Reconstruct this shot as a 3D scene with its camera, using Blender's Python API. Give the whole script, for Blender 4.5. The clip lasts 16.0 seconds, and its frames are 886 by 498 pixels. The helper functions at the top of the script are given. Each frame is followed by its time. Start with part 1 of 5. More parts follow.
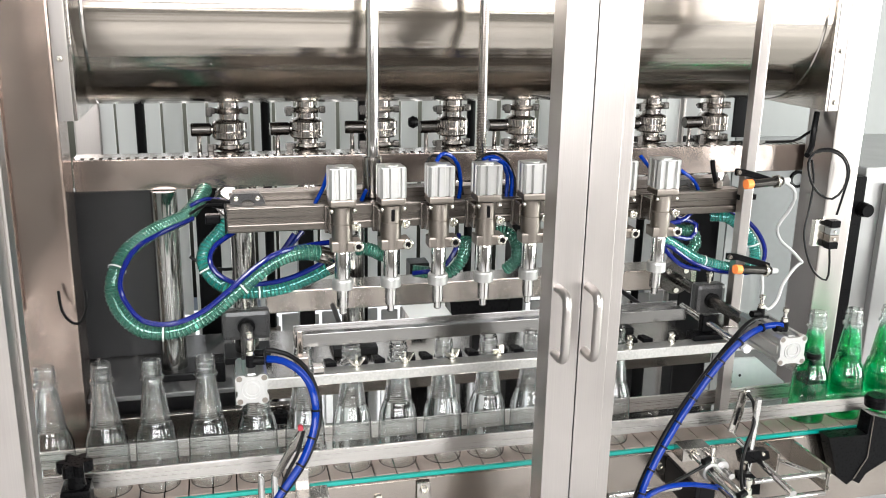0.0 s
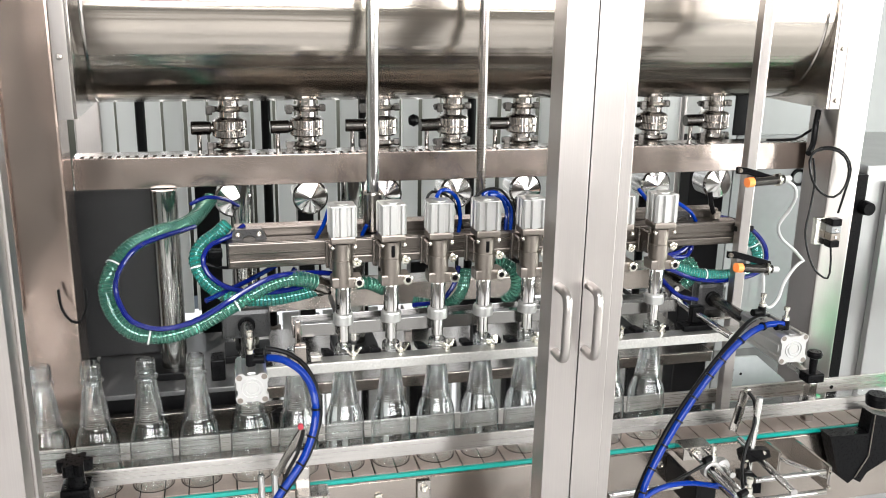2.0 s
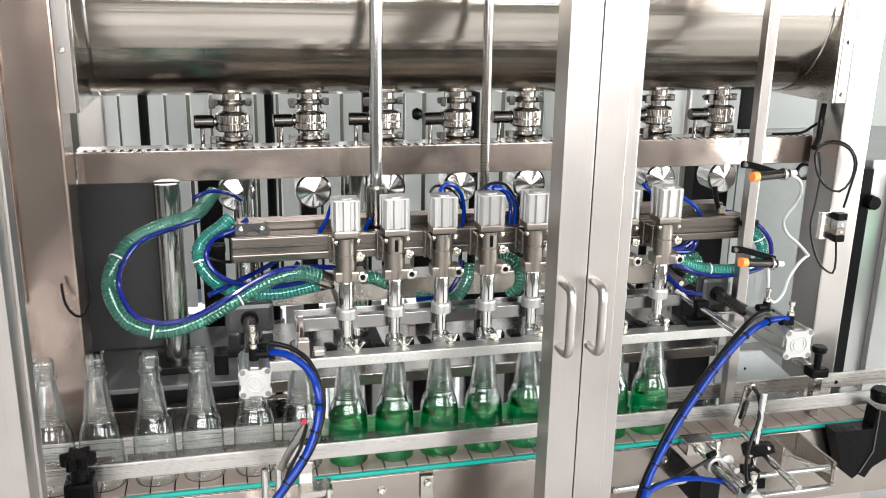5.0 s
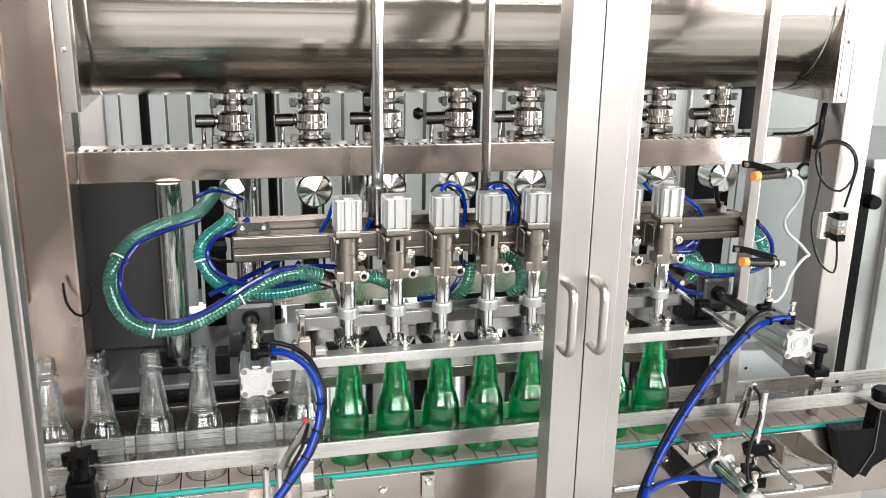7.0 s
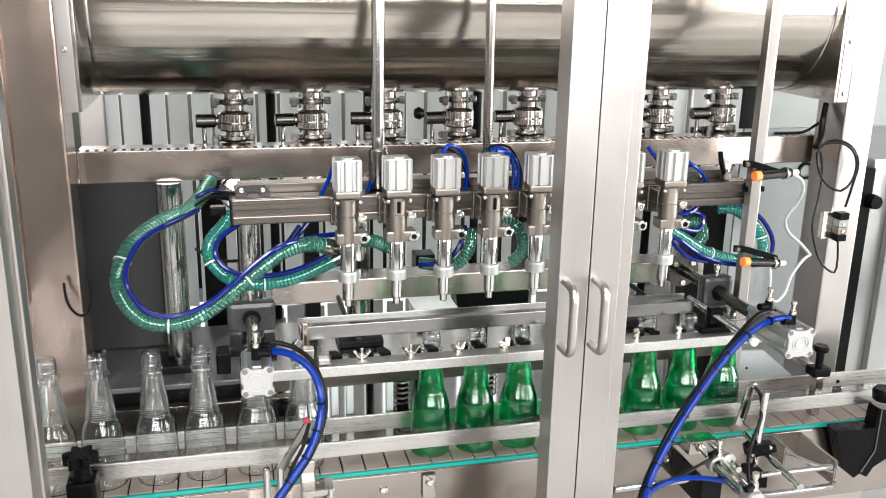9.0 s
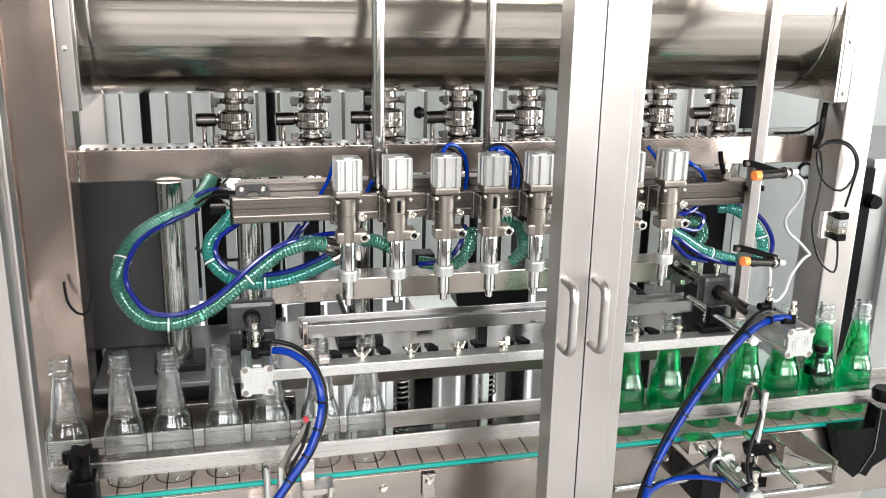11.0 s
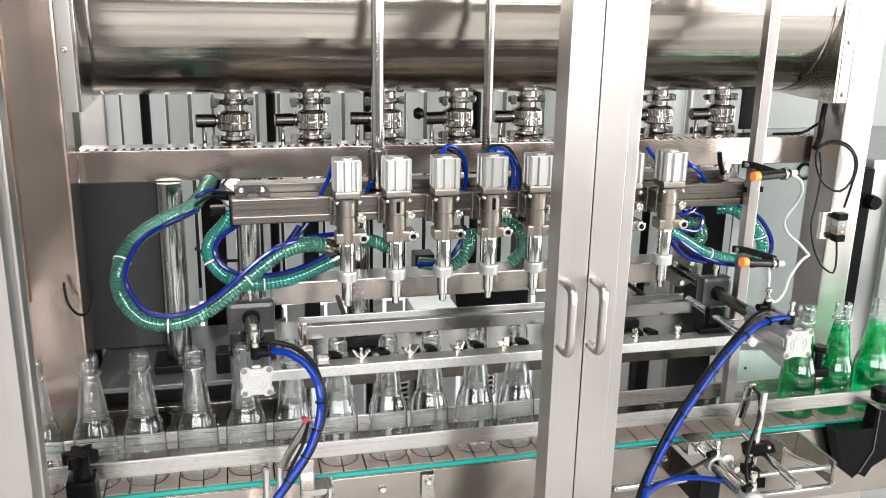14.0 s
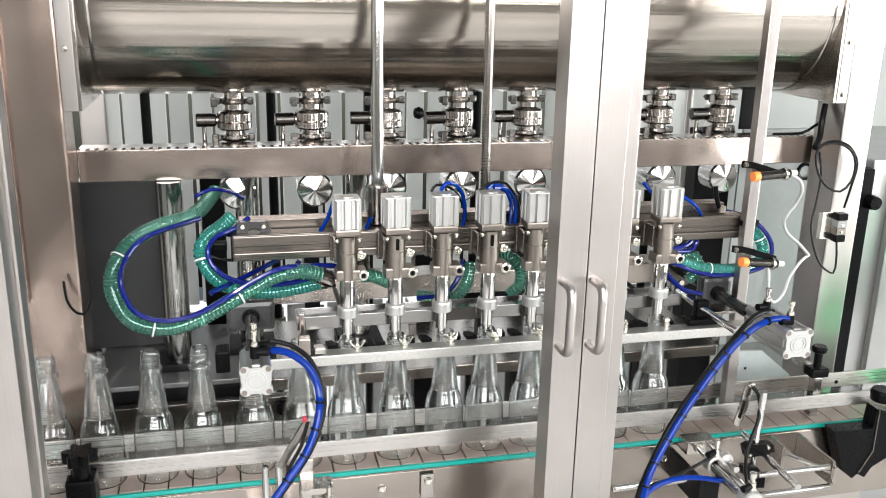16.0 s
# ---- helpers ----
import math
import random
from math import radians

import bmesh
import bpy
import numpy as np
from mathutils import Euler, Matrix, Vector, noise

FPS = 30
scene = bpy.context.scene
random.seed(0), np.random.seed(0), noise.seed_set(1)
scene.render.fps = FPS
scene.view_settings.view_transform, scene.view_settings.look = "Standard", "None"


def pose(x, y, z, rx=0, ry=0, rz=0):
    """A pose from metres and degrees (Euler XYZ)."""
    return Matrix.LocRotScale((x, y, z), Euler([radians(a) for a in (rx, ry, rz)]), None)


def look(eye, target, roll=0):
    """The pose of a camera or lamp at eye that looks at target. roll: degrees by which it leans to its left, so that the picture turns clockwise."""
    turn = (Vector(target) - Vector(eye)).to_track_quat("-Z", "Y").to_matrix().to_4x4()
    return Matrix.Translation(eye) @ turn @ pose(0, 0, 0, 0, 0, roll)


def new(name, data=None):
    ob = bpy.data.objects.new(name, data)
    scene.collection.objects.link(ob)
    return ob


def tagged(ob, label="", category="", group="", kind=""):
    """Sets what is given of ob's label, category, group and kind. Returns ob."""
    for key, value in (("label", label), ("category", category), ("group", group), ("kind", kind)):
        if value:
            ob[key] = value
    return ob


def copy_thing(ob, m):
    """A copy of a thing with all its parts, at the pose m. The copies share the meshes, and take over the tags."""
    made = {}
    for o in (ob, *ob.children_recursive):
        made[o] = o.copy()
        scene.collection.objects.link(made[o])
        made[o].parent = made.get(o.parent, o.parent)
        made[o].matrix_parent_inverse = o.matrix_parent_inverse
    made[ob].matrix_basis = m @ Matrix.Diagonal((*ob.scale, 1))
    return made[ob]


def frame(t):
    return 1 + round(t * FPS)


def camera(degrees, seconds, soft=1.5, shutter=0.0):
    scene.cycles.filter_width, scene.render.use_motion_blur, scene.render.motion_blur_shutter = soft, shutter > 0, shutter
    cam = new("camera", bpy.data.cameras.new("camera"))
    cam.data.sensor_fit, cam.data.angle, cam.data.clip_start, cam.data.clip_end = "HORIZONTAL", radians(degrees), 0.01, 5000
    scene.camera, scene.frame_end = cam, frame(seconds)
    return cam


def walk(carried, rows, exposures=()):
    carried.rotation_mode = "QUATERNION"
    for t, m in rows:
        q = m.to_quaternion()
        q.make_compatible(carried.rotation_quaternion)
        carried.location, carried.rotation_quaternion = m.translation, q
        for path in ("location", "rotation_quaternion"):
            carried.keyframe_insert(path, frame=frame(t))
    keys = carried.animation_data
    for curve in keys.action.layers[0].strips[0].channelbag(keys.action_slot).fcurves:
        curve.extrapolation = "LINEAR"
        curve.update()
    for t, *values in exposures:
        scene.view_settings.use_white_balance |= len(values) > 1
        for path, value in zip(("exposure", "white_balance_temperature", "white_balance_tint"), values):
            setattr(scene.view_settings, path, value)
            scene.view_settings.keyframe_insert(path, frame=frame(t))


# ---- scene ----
cam = camera(52.438, 16.0, soft=1.0)

# seconds, eye, heading to the right of straight ahead, downward tilt, lean
PATH = [
    (0.0, (-0.3024, -1.3510, 1.6851), 14.033, 15.773, 1.103),
    (0.5, (-0.3003, -1.3507, 1.6886), 14.028, 15.864, 1.099),
    (1.0, (-0.2983, -1.3483, 1.6864), 14.026, 15.808, 1.105),
    (1.5, (-0.2995, -1.3468, 1.6843), 14.032, 15.802, 1.079),
    (2.0, (-0.3007, -1.3485, 1.6850), 13.968, 15.896, 1.076),
    (2.5, (-0.3001, -1.3458, 1.6855), 13.946, 15.956, 1.111),
    (3.0, (-0.2981, -1.3436, 1.6842), 13.850, 16.024, 1.035),
    (3.5, (-0.3000, -1.3406, 1.6829), 13.826, 16.192, 1.065),
    (4.0, (-0.2994, -1.3432, 1.6850), 13.733, 16.316, 1.058),
    (6.5, (-0.3014, -1.3435, 1.6858), 13.767, 16.339, 1.102),
    (7.0, (-0.3021, -1.3438, 1.6848), 13.752, 16.336, 1.094),
    (7.5, (-0.3016, -1.3414, 1.6837), 13.713, 16.338, 1.082),
    (8.0, (-0.3034, -1.3456, 1.6855), 13.744, 16.325, 1.106),
    (8.5, (-0.3023, -1.3437, 1.6856), 13.745, 16.323, 1.105),
    (9.0, (-0.3022, -1.3433, 1.6853), 13.710, 16.369, 1.078),
    (11.5, (-0.3035, -1.3447, 1.6845), 13.732, 16.385, 1.184),
    (12.0, (-0.3015, -1.3455, 1.6866), 13.665, 16.392, 1.193),
    (12.5, (-0.3009, -1.3432, 1.6861), 13.687, 16.378, 1.161),
    (13.0, (-0.3012, -1.3444, 1.6865), 13.676, 16.426, 1.143),
    (13.5, (-0.3011, -1.3452, 1.6846), 13.665, 16.377, 1.173),
    (14.0, (-0.3009, -1.3465, 1.6869), 13.683, 16.396, 1.147),
    (14.5, (-0.2978, -1.3470, 1.6867), 13.645, 16.353, 1.160),
    (15.0, (-0.3005, -1.3456, 1.6854), 13.735, 16.356, 1.208),
    (15.5, (-0.2985, -1.3457, 1.6842), 13.637, 16.328, 1.193),
    (16.0, (-0.2990, -1.3475, 1.6867), 13.625, 16.409, 1.214),
]


def aim(eye, heading, tilt, lean):
    h, t = radians(heading), radians(tilt)
    way = Vector((math.sin(h) * math.cos(t), math.cos(h) * math.cos(t), -math.sin(t)))
    return look(eye, Vector(eye) + way, lean)


walk(cam, [(t, aim(e, h, p, r)) for t, e, h, p, r in PATH], exposures=[(0.0, 0.0), (16.0, 0.0)])

# ---- daylight ----
world = bpy.data.worlds.new("world")
scene.world = world
world.use_nodes = True
sky = world.node_tree.nodes.new("ShaderNodeTexSky")
sky.sky_type, sky.sun_disc = "NISHITA", False
sky.sun_elevation, sky.sun_rotation = radians(48), radians(200)
world.node_tree.links.new(sky.outputs[0], world.node_tree.nodes["Background"].inputs[0])
world.node_tree.nodes["Background"].inputs[1].default_value = 0.12
sun = new("sun", bpy.data.lights.new("sun", "SUN"))
sun.data.energy, sun.data.angle, sun.data.color = 2.5, radians(0.5), (1, 0.96, 0.9)
sun.matrix_basis = look((0, 0, 12), (1.5, 6, 5.3))


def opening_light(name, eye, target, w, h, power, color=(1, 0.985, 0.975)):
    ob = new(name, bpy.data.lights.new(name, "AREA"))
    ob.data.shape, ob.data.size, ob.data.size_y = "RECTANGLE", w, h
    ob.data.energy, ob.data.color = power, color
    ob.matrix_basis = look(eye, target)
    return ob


# the sky's light in unseen openings behind the viewer: window band and tall doorway
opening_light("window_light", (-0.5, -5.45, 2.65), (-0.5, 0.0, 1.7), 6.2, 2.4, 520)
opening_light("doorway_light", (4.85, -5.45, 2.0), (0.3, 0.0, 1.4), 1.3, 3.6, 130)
# lamp added in an unseen roof slot, as fill from above
opening_light("roof_fill_light", (0.0, -2.6, 4.42), (0.0, -2.6, 0.0), 5.0, 0.9, 130)
# lamp added behind the curtain to whiten its strips
opening_light("curtain_backlight", (-0.15, 1.72, 1.5), (-0.15, 0.0, 1.4), 2.8, 1.7, 38)
# unseen lamp added on the right to brighten that side
opening_light("side_fill_light", (5.4, -1.6, 1.5), (0.0, 0.0, 1.2), 2.6, 2.4, 330, (0.96, 1, 0.95))


# ---- materials ----
def material(name, color, rough=0.5, metal=0.0, grain=0.0, stretch=(1, 1, 1), size=60.0, stain=0.0, bump=0.0, spec=0.5, wave=0.0, streak=0.0):
    """A surface with two scales of variation: fine grain and broad stains, both in metres of the object."""
    m = bpy.data.materials.new(name)
    m.use_nodes = True
    nt, n = m.node_tree, m.node_tree.nodes
    b = n["Principled BSDF"]
    b.inputs["Base Color"].default_value = (*color, 1)
    b.inputs["Roughness"].default_value, b.inputs["Metallic"].default_value = rough, metal
    b.inputs["Specular IOR Level"].default_value = spec
    geo = n.new("ShaderNodeNewGeometry")
    mp = n.new("ShaderNodeMapping")
    mp.inputs["Scale"].default_value = stretch
    nt.links.new(geo.outputs["Position"], mp.inputs[0])
    fine, broad = n.new("ShaderNodeTexNoise"), n.new("ShaderNodeTexNoise")
    fine.inputs["Scale"].default_value, fine.inputs["Detail"].default_value = size, 3
    broad.inputs["Scale"].default_value, broad.inputs["Detail"].default_value = 5.0, 4
    nt.links.new(mp.outputs[0], fine.inputs["Vector"])
    nt.links.new(geo.outputs["Position"], broad.inputs["Vector"])
    if grain or stain:
        mul = n.new("ShaderNodeMix")
        mul.data_type, mul.blend_type = "RGBA", "MULTIPLY"
        mul.inputs["Factor"].default_value = 1
        mul.inputs["A"].default_value = (*color, 1)
        lo, hi = 1 - stain, 1 + stain * 0.4
        r1 = n.new("ShaderNodeMapRange")
        r1.inputs["From Min"].default_value, r1.inputs["From Max"].default_value = 0.3, 0.7
        r1.inputs["To Min"].default_value, r1.inputs["To Max"].default_value = lo, hi
        nt.links.new(broad.outputs["Fac"], r1.inputs["Value"])
        r2 = n.new("ShaderNodeMapRange")
        r2.inputs["From Min"].default_value, r2.inputs["From Max"].default_value = 0.25, 0.75
        r2.inputs["To Min"].default_value, r2.inputs["To Max"].default_value = 1 - grain, 1 + grain * 0.3
        nt.links.new(fine.outputs["Fac"], r2.inputs["Value"])
        mm = n.new("ShaderNodeMath")
        mm.operation = "MULTIPLY"
        nt.links.new(r1.outputs[0], mm.inputs[0])
        nt.links.new(r2.outputs[0], mm.inputs[1])
        nt.links.new(mm.outputs[0], mul.inputs["B"])
        nt.links.new(mul.outputs["Result"], b.inputs["Base Color"])
        rr = n.new("ShaderNodeMapRange")
        rr.inputs["From Min"].default_value, rr.inputs["From Max"].default_value = 0.3, 0.7
        rr.inputs["To Min"].default_value, rr.inputs["To Max"].default_value = rough * 0.93, min(1, rough * 1.1)
        nt.links.new(fine.outputs["Fac"], rr.inputs["Value"])
        nt.links.new(rr.outputs[0], b.inputs["Roughness"])
    last = None
    for depth, scale, along in ((wave, 9.0, (1, 1, 1)), (streak, 1.0, tuple(30 * v if v == 1 else 0.5 for v in stretch))):
        # hand-worked sheet is never quite flat, and rolled sheet is drawn out along its grain
        if not depth:
            continue
        wm, wn, wb = n.new("ShaderNodeMapping"), n.new("ShaderNodeTexNoise"), n.new("ShaderNodeBump")
        wm.inputs["Scale"].default_value = along
        wn.inputs["Scale"].default_value, wn.inputs["Detail"].default_value = scale, 1 if depth == wave else 3
        wb.inputs["Strength"].default_value, wb.inputs["Distance"].default_value = 1.0, depth
        nt.links.new(geo.outputs["Position"], wm.inputs[0])
        nt.links.new(wm.outputs[0], wn.inputs["Vector"])
        nt.links.new(wn.outputs["Fac"], wb.inputs["Height"])
        if last:
            nt.links.new(last.outputs[0], wb.inputs["Normal"])
        last = wb
    if bump:
        bp = n.new("ShaderNodeBump")
        bp.inputs["Strength"].default_value, bp.inputs["Distance"].default_value = bump, 0.0006
        nt.links.new(fine.outputs["Fac"], bp.inputs["Height"])
        if last:
            nt.links.new(last.outputs[0], bp.inputs["Normal"])
        last = bp
    if last:
        nt.links.new(last.outputs[0], b.inputs["Normal"])
    return m


def clear(name, tint, gloss_rough=0.03, body=0.0, body_color=(0.8, 0.8, 0.8), ior=1.5, fizz=0.0, bend=0.0):
    """A thin clear wall: it lets light through with a tint, and reflects by its Fresnel gloss."""
    m = bpy.data.materials.new(name)
    m.use_nodes = True
    nt, n = m.node_tree, m.node_tree.nodes
    n.remove(n["Principled BSDF"])
    tr, gl, mix = n.new("ShaderNodeBsdfTransparent"), n.new("ShaderNodeBsdfGlossy"), n.new("ShaderNodeMixShader")
    lw, pw, fr = n.new("ShaderNodeLayerWeight"), n.new("ShaderNodeMath"), n.new("ShaderNodeMapRange")
    if bend:
        n.remove(tr)
        tr = n.new("ShaderNodeBsdfRefraction")
        tr.inputs["IOR"].default_value, tr.inputs["Roughness"].default_value = bend, 0.02
    tr.inputs[0].default_value = (*tint, 1)
    gl.inputs["Roughness"].default_value = gloss_rough
    # Schlick's gloss: the same on both faces of a thin wall
    pw.operation = "POWER"
    lw.inputs["Blend"].default_value = 0.5
    pw.inputs[1].default_value = 3.5
    f0 = ((ior - 1) / (ior + 1)) ** 2 * 1.6
    fr.inputs["To Min"].default_value, fr.inputs["To Max"].default_value = f0, 0.85
    nt.links.new(lw.outputs["Facing"], pw.inputs[0])
    nt.links.new(pw.outputs[0], fr.inputs["Value"])
    if fizz:
        geo, nz, bp = n.new("ShaderNodeTexCoord"), n.new("ShaderNodeTexVoronoi"), n.new("ShaderNodeBump")
        nz.inputs["Scale"].default_value = 260
        bp.inputs["Strength"].default_value, bp.inputs["Distance"].default_value = fizz, 0.002
        nt.links.new(geo.outputs["Object"], nz.inputs["Vector"])
        nt.links.new(nz.outputs["Distance"], bp.inputs["Height"])
        nt.links.new(bp.outputs[0], gl.inputs["Normal"])
        nt.links.new(bp.outputs[0], lw.inputs["Normal"])
    last = tr
    if body:
        df, tl, add, mx = n.new("ShaderNodeBsdfDiffuse"), n.new("ShaderNodeBsdfTranslucent"), n.new("ShaderNodeMixShader"), n.new("ShaderNodeMixShader")
        df.inputs[0].default_value = tl.inputs[0].default_value = (*body_color, 1)
        nt.links.new(df.outputs[0], add.inputs[1])
        nt.links.new(tl.outputs[0], add.inputs[2])
        mx.inputs[0].default_value = body
        nt.links.new(tr.outputs[0], mx.inputs[1])
        nt.links.new(add.outputs[0], mx.inputs[2])
        last = mx
    nt.links.new(fr.outputs[0], mix.inputs[0])
    nt.links.new(last.outputs[0], mix.inputs[1])
    nt.links.new(gl.outputs[0], mix.inputs[2])
    nt.links.new(mix.outputs[0], n["Material Output"].inputs[0])
    return m


UPRIGHT, ALONG = (1, 1, 0.004), (0.004, 1, 1)
STEEL_UP = material("steel_brushed_upright", (0.44, 0.412, 0.395), 0.32, 1, 0.06, UPRIGHT, 700, 0.14, 0.005, wave=0.002)
STEEL = material("steel_brushed_along", (0.52, 0.49, 0.46), 0.2, 1, 0.08, ALONG, 700, 0.2, 0.03, wave=0.004)
# stainless steel with the brown it reflects put into the base colour
STEEL_REFLECT_BROWN = material("steel_brown_reflection", (0.42, 0.335, 0.295), 0.24, 1, 0.025, UPRIGHT, 500, 0.15, wave=0.005)
TANK = material("steel_polished_sheet", (0.46, 0.42, 0.375), 0.17, 1, 0.1, (0.004, 1, 1), 90, 0.08, streak=0.0022)
BARSTEEL = material("steel_grey_worn", (0.58, 0.575, 0.55), 0.36, 0.85, 0.2, (1, 1, 1), 260, 0.3, wave=0.004)
GREYPLATE2 = material("grey_painted_plate", (0.32, 0.34, 0.34), 0.4, 0, 0.06, (1, 1, 1), 80, 0.08)
# brushed steel in a darker copy; weak reflections are put into the colour
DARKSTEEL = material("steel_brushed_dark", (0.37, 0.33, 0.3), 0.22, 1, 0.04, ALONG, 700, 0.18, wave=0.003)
GUNMETAL = material("gunmetal_sleeve", (0.09, 0.085, 0.08), 0.25, 1, 0.1, (1, 1, 1), 300, 0.1)
CHROME = material("chrome", (0.62, 0.61, 0.6), 0.12, 1, 0.04, UPRIGHT, 200, 0.05)
FITTING = material("steel_turned", (0.46, 0.43, 0.405), 0.16, 1, 0.14, (1, 1, 6), 300, 0.14)
DECKGREY = material("deck_grey_gloss", (0.085, 0.085, 0.086), 0.22, 0.1, 0.1, (1, 1, 1), 300, 0.2)
DULL = material("steel_bead_blasted", (0.25, 0.222, 0.197), 0.36, 1, 0.1, (1, 1, 1), 900, 0.12, 0.1)
PROFILE = material("aluminium_profile_grey", (0.155, 0.138, 0.124), 0.28, 1, 0.1, ALONG, 500, 0.1)
GUARDSTEEL = material("steel_guard_satin", (0.51, 0.49, 0.47), 0.28, 1, 0.08, ALONG, 600, 0.22, wave=0.005)
ALU = material("aluminium_silver_anodised", (0.55, 0.55, 0.54), 0.34, 0.9, 0.06, UPRIGHT, 400, 0.08)
COLLAR = material("aluminium_matt", (0.42, 0.42, 0.41), 0.42, 0.8, 0.06, (1, 1, 1), 600, 0.05)
GREYPLATE = material("plate_dark_grey", (0.03, 0.03, 0.031), 0.28, 0.1, 0.1, (1, 1, 1), 500, 0.12)
BLACK = material("black_plastic", (0.004, 0.004, 0.0045), 0.28, 0, 0.15, (1, 1, 1), 300, 0.2, 0, 0.07)
RUBBER = material("black_cable", (0.005, 0.005, 0.0055), 0.3, 0, 0.1, (1, 1, 1), 300, 0.1, 0, 0.15)
GREYCABLE = material("grey_cable", (0.36, 0.365, 0.36), 0.45)
BLUE = material("blue_tubing", (0.0002, 0.022, 0.21), 0.08, 0, 0.1, (1, 1, 1), 200, 0.12, spec=0.3)
NAVY = material("dark_blue_tubing", (0.002, 0.007, 0.1), 0.14, 0, 0.1, (1, 1, 1), 200, 0.12)
TEAL = material("teal_wear_strip", (0.0, 0.27, 0.23), 0.3, 0, 0.1, ALONG, 200, 0.08)
BELT = material("brown_chain_plastic", (0.27, 0.215, 0.185), 0.36, 0, 0.12, (1, 1, 1), 250, 0.2, 0.05)
ORANGE = material("orange_sensor_cap", (0.85, 0.24, 0.06), 0.4)
WHITE = material("white_panel", (0.82, 0.83, 0.82), 0.5, 0, 0.04, (1, 1, 1), 30, 0.05)
GREYPAINT = material("grey_painted_sheet", (0.2, 0.21, 0.21), 0.45, 0, 0.06, (1, 1, 1), 60, 0.08)
CABINET = material("satin_stainless_sheet", (0.4, 0.4, 0.4), 0.3, 0.9, 0.02, UPRIGHT, 300, 0.06, wave=0.004)
DARK = material("dark_painted_steel", (0.006, 0.006, 0.0065), 0.3, 0, 0.15, (1, 1, 1), 120, 0.2, 0, 0.09)
FLOOR = material("grey_epoxy", (0.5, 0.495, 0.485), 0.35, 0, 0.08, (1, 1, 1), 40, 0.25)
ROOF = material("ceiling_sheet", (0.2, 0.2, 0.2), 0.6, 0, 0.05, (1, 1, 1), 20, 0.08)
CURTAIN = clear("white_curtain_plastic", (0.1, 0.1, 0.1), 0.3, 0.985, (0.66, 0.67, 0.655), 1.35)
WALL = material("wall_plaster", (0.2, 0.187, 0.17), 0.7, 0, 0.05, (1, 1, 1), 25, 0.1, 0.1)
BACKWALL = material("light_grey_wall_paint", (0.27, 0.28, 0.275), 0.6, 0, 0.04, (1, 1, 1), 30, 0.06)
BRASS = material("nickel_fitting", (0.68, 0.66, 0.6), 0.2, 1)
TIE = material("white_cable_tie", (0.5, 0.51, 0.5), 0.4)
RED = material("red_lens", (0.4, 0.03, 0.05), 0.25)
PET = bpy.data.materials.new("clear_plastic_bottle")
PET.use_nodes = True
q = PET.node_tree.nodes["Principled BSDF"]
q.inputs["Transmission Weight"].default_value, q.inputs["Roughness"].default_value, q.inputs["IOR"].default_value = 1.0, 0.015, 1.5
q.inputs["Base Color"].default_value = (0.93, 0.95, 0.95, 1)
BED = material("steel_mirror_sheet", (0.5, 0.49, 0.48), 0.07, 1, 0.06, (1, 1, 1), 60, 0.1)
ACRYLIC = clear("clear_acrylic", (0.985, 0.988, 0.985), 0.02, 0.003, (0.8, 0.8, 0.8), 1.2)
HOSE = clear("green_clear_hose", (0.5, 0.88, 0.76), 0.05, 0.2, (0.1, 0.45, 0.35))
TEALHOSE = clear("teal_clear_hose", (0.35, 0.86, 0.82), 0.05, 0.32, (0.02, 0.5, 0.46))
TRAYSTEEL = material("steel_tray", (0.25, 0.245, 0.24), 0.2, 1, 0.06, ALONG, 700, 0.15, wave=0.003)
GUIDE = material("chrome_guide_column", (0.4, 0.4, 0.385), 0.12, 1, 0.04, UPRIGHT, 200, 0.08)
HELIX = material("hose_helix_wire", (0.06, 0.15, 0.115), 0.22, 0.5)
LIQUID = clear("green_drink", (0.045, 0.77, 0.42), 0.02, 0.006, (0.01, 0.5, 0.24), 1.4, 0.0, 1.3)
FOAM = clear("green_froth", (0.14, 0.8, 0.46), 0.02, 0.012, (0.02, 0.55, 0.26), 1.25)
FILM = clear("green_drink_surface", (0.35, 0.9, 0.6), 0.03, 0.05, (0.06, 0.6, 0.3), 1.33, 0.5)
RAILSTEEL = material("steel_rail_rosy", (0.5, 0.425, 0.385), 0.2, 1, 0.06, ALONG, 600, 0.3, 0.02, wave=0.005)


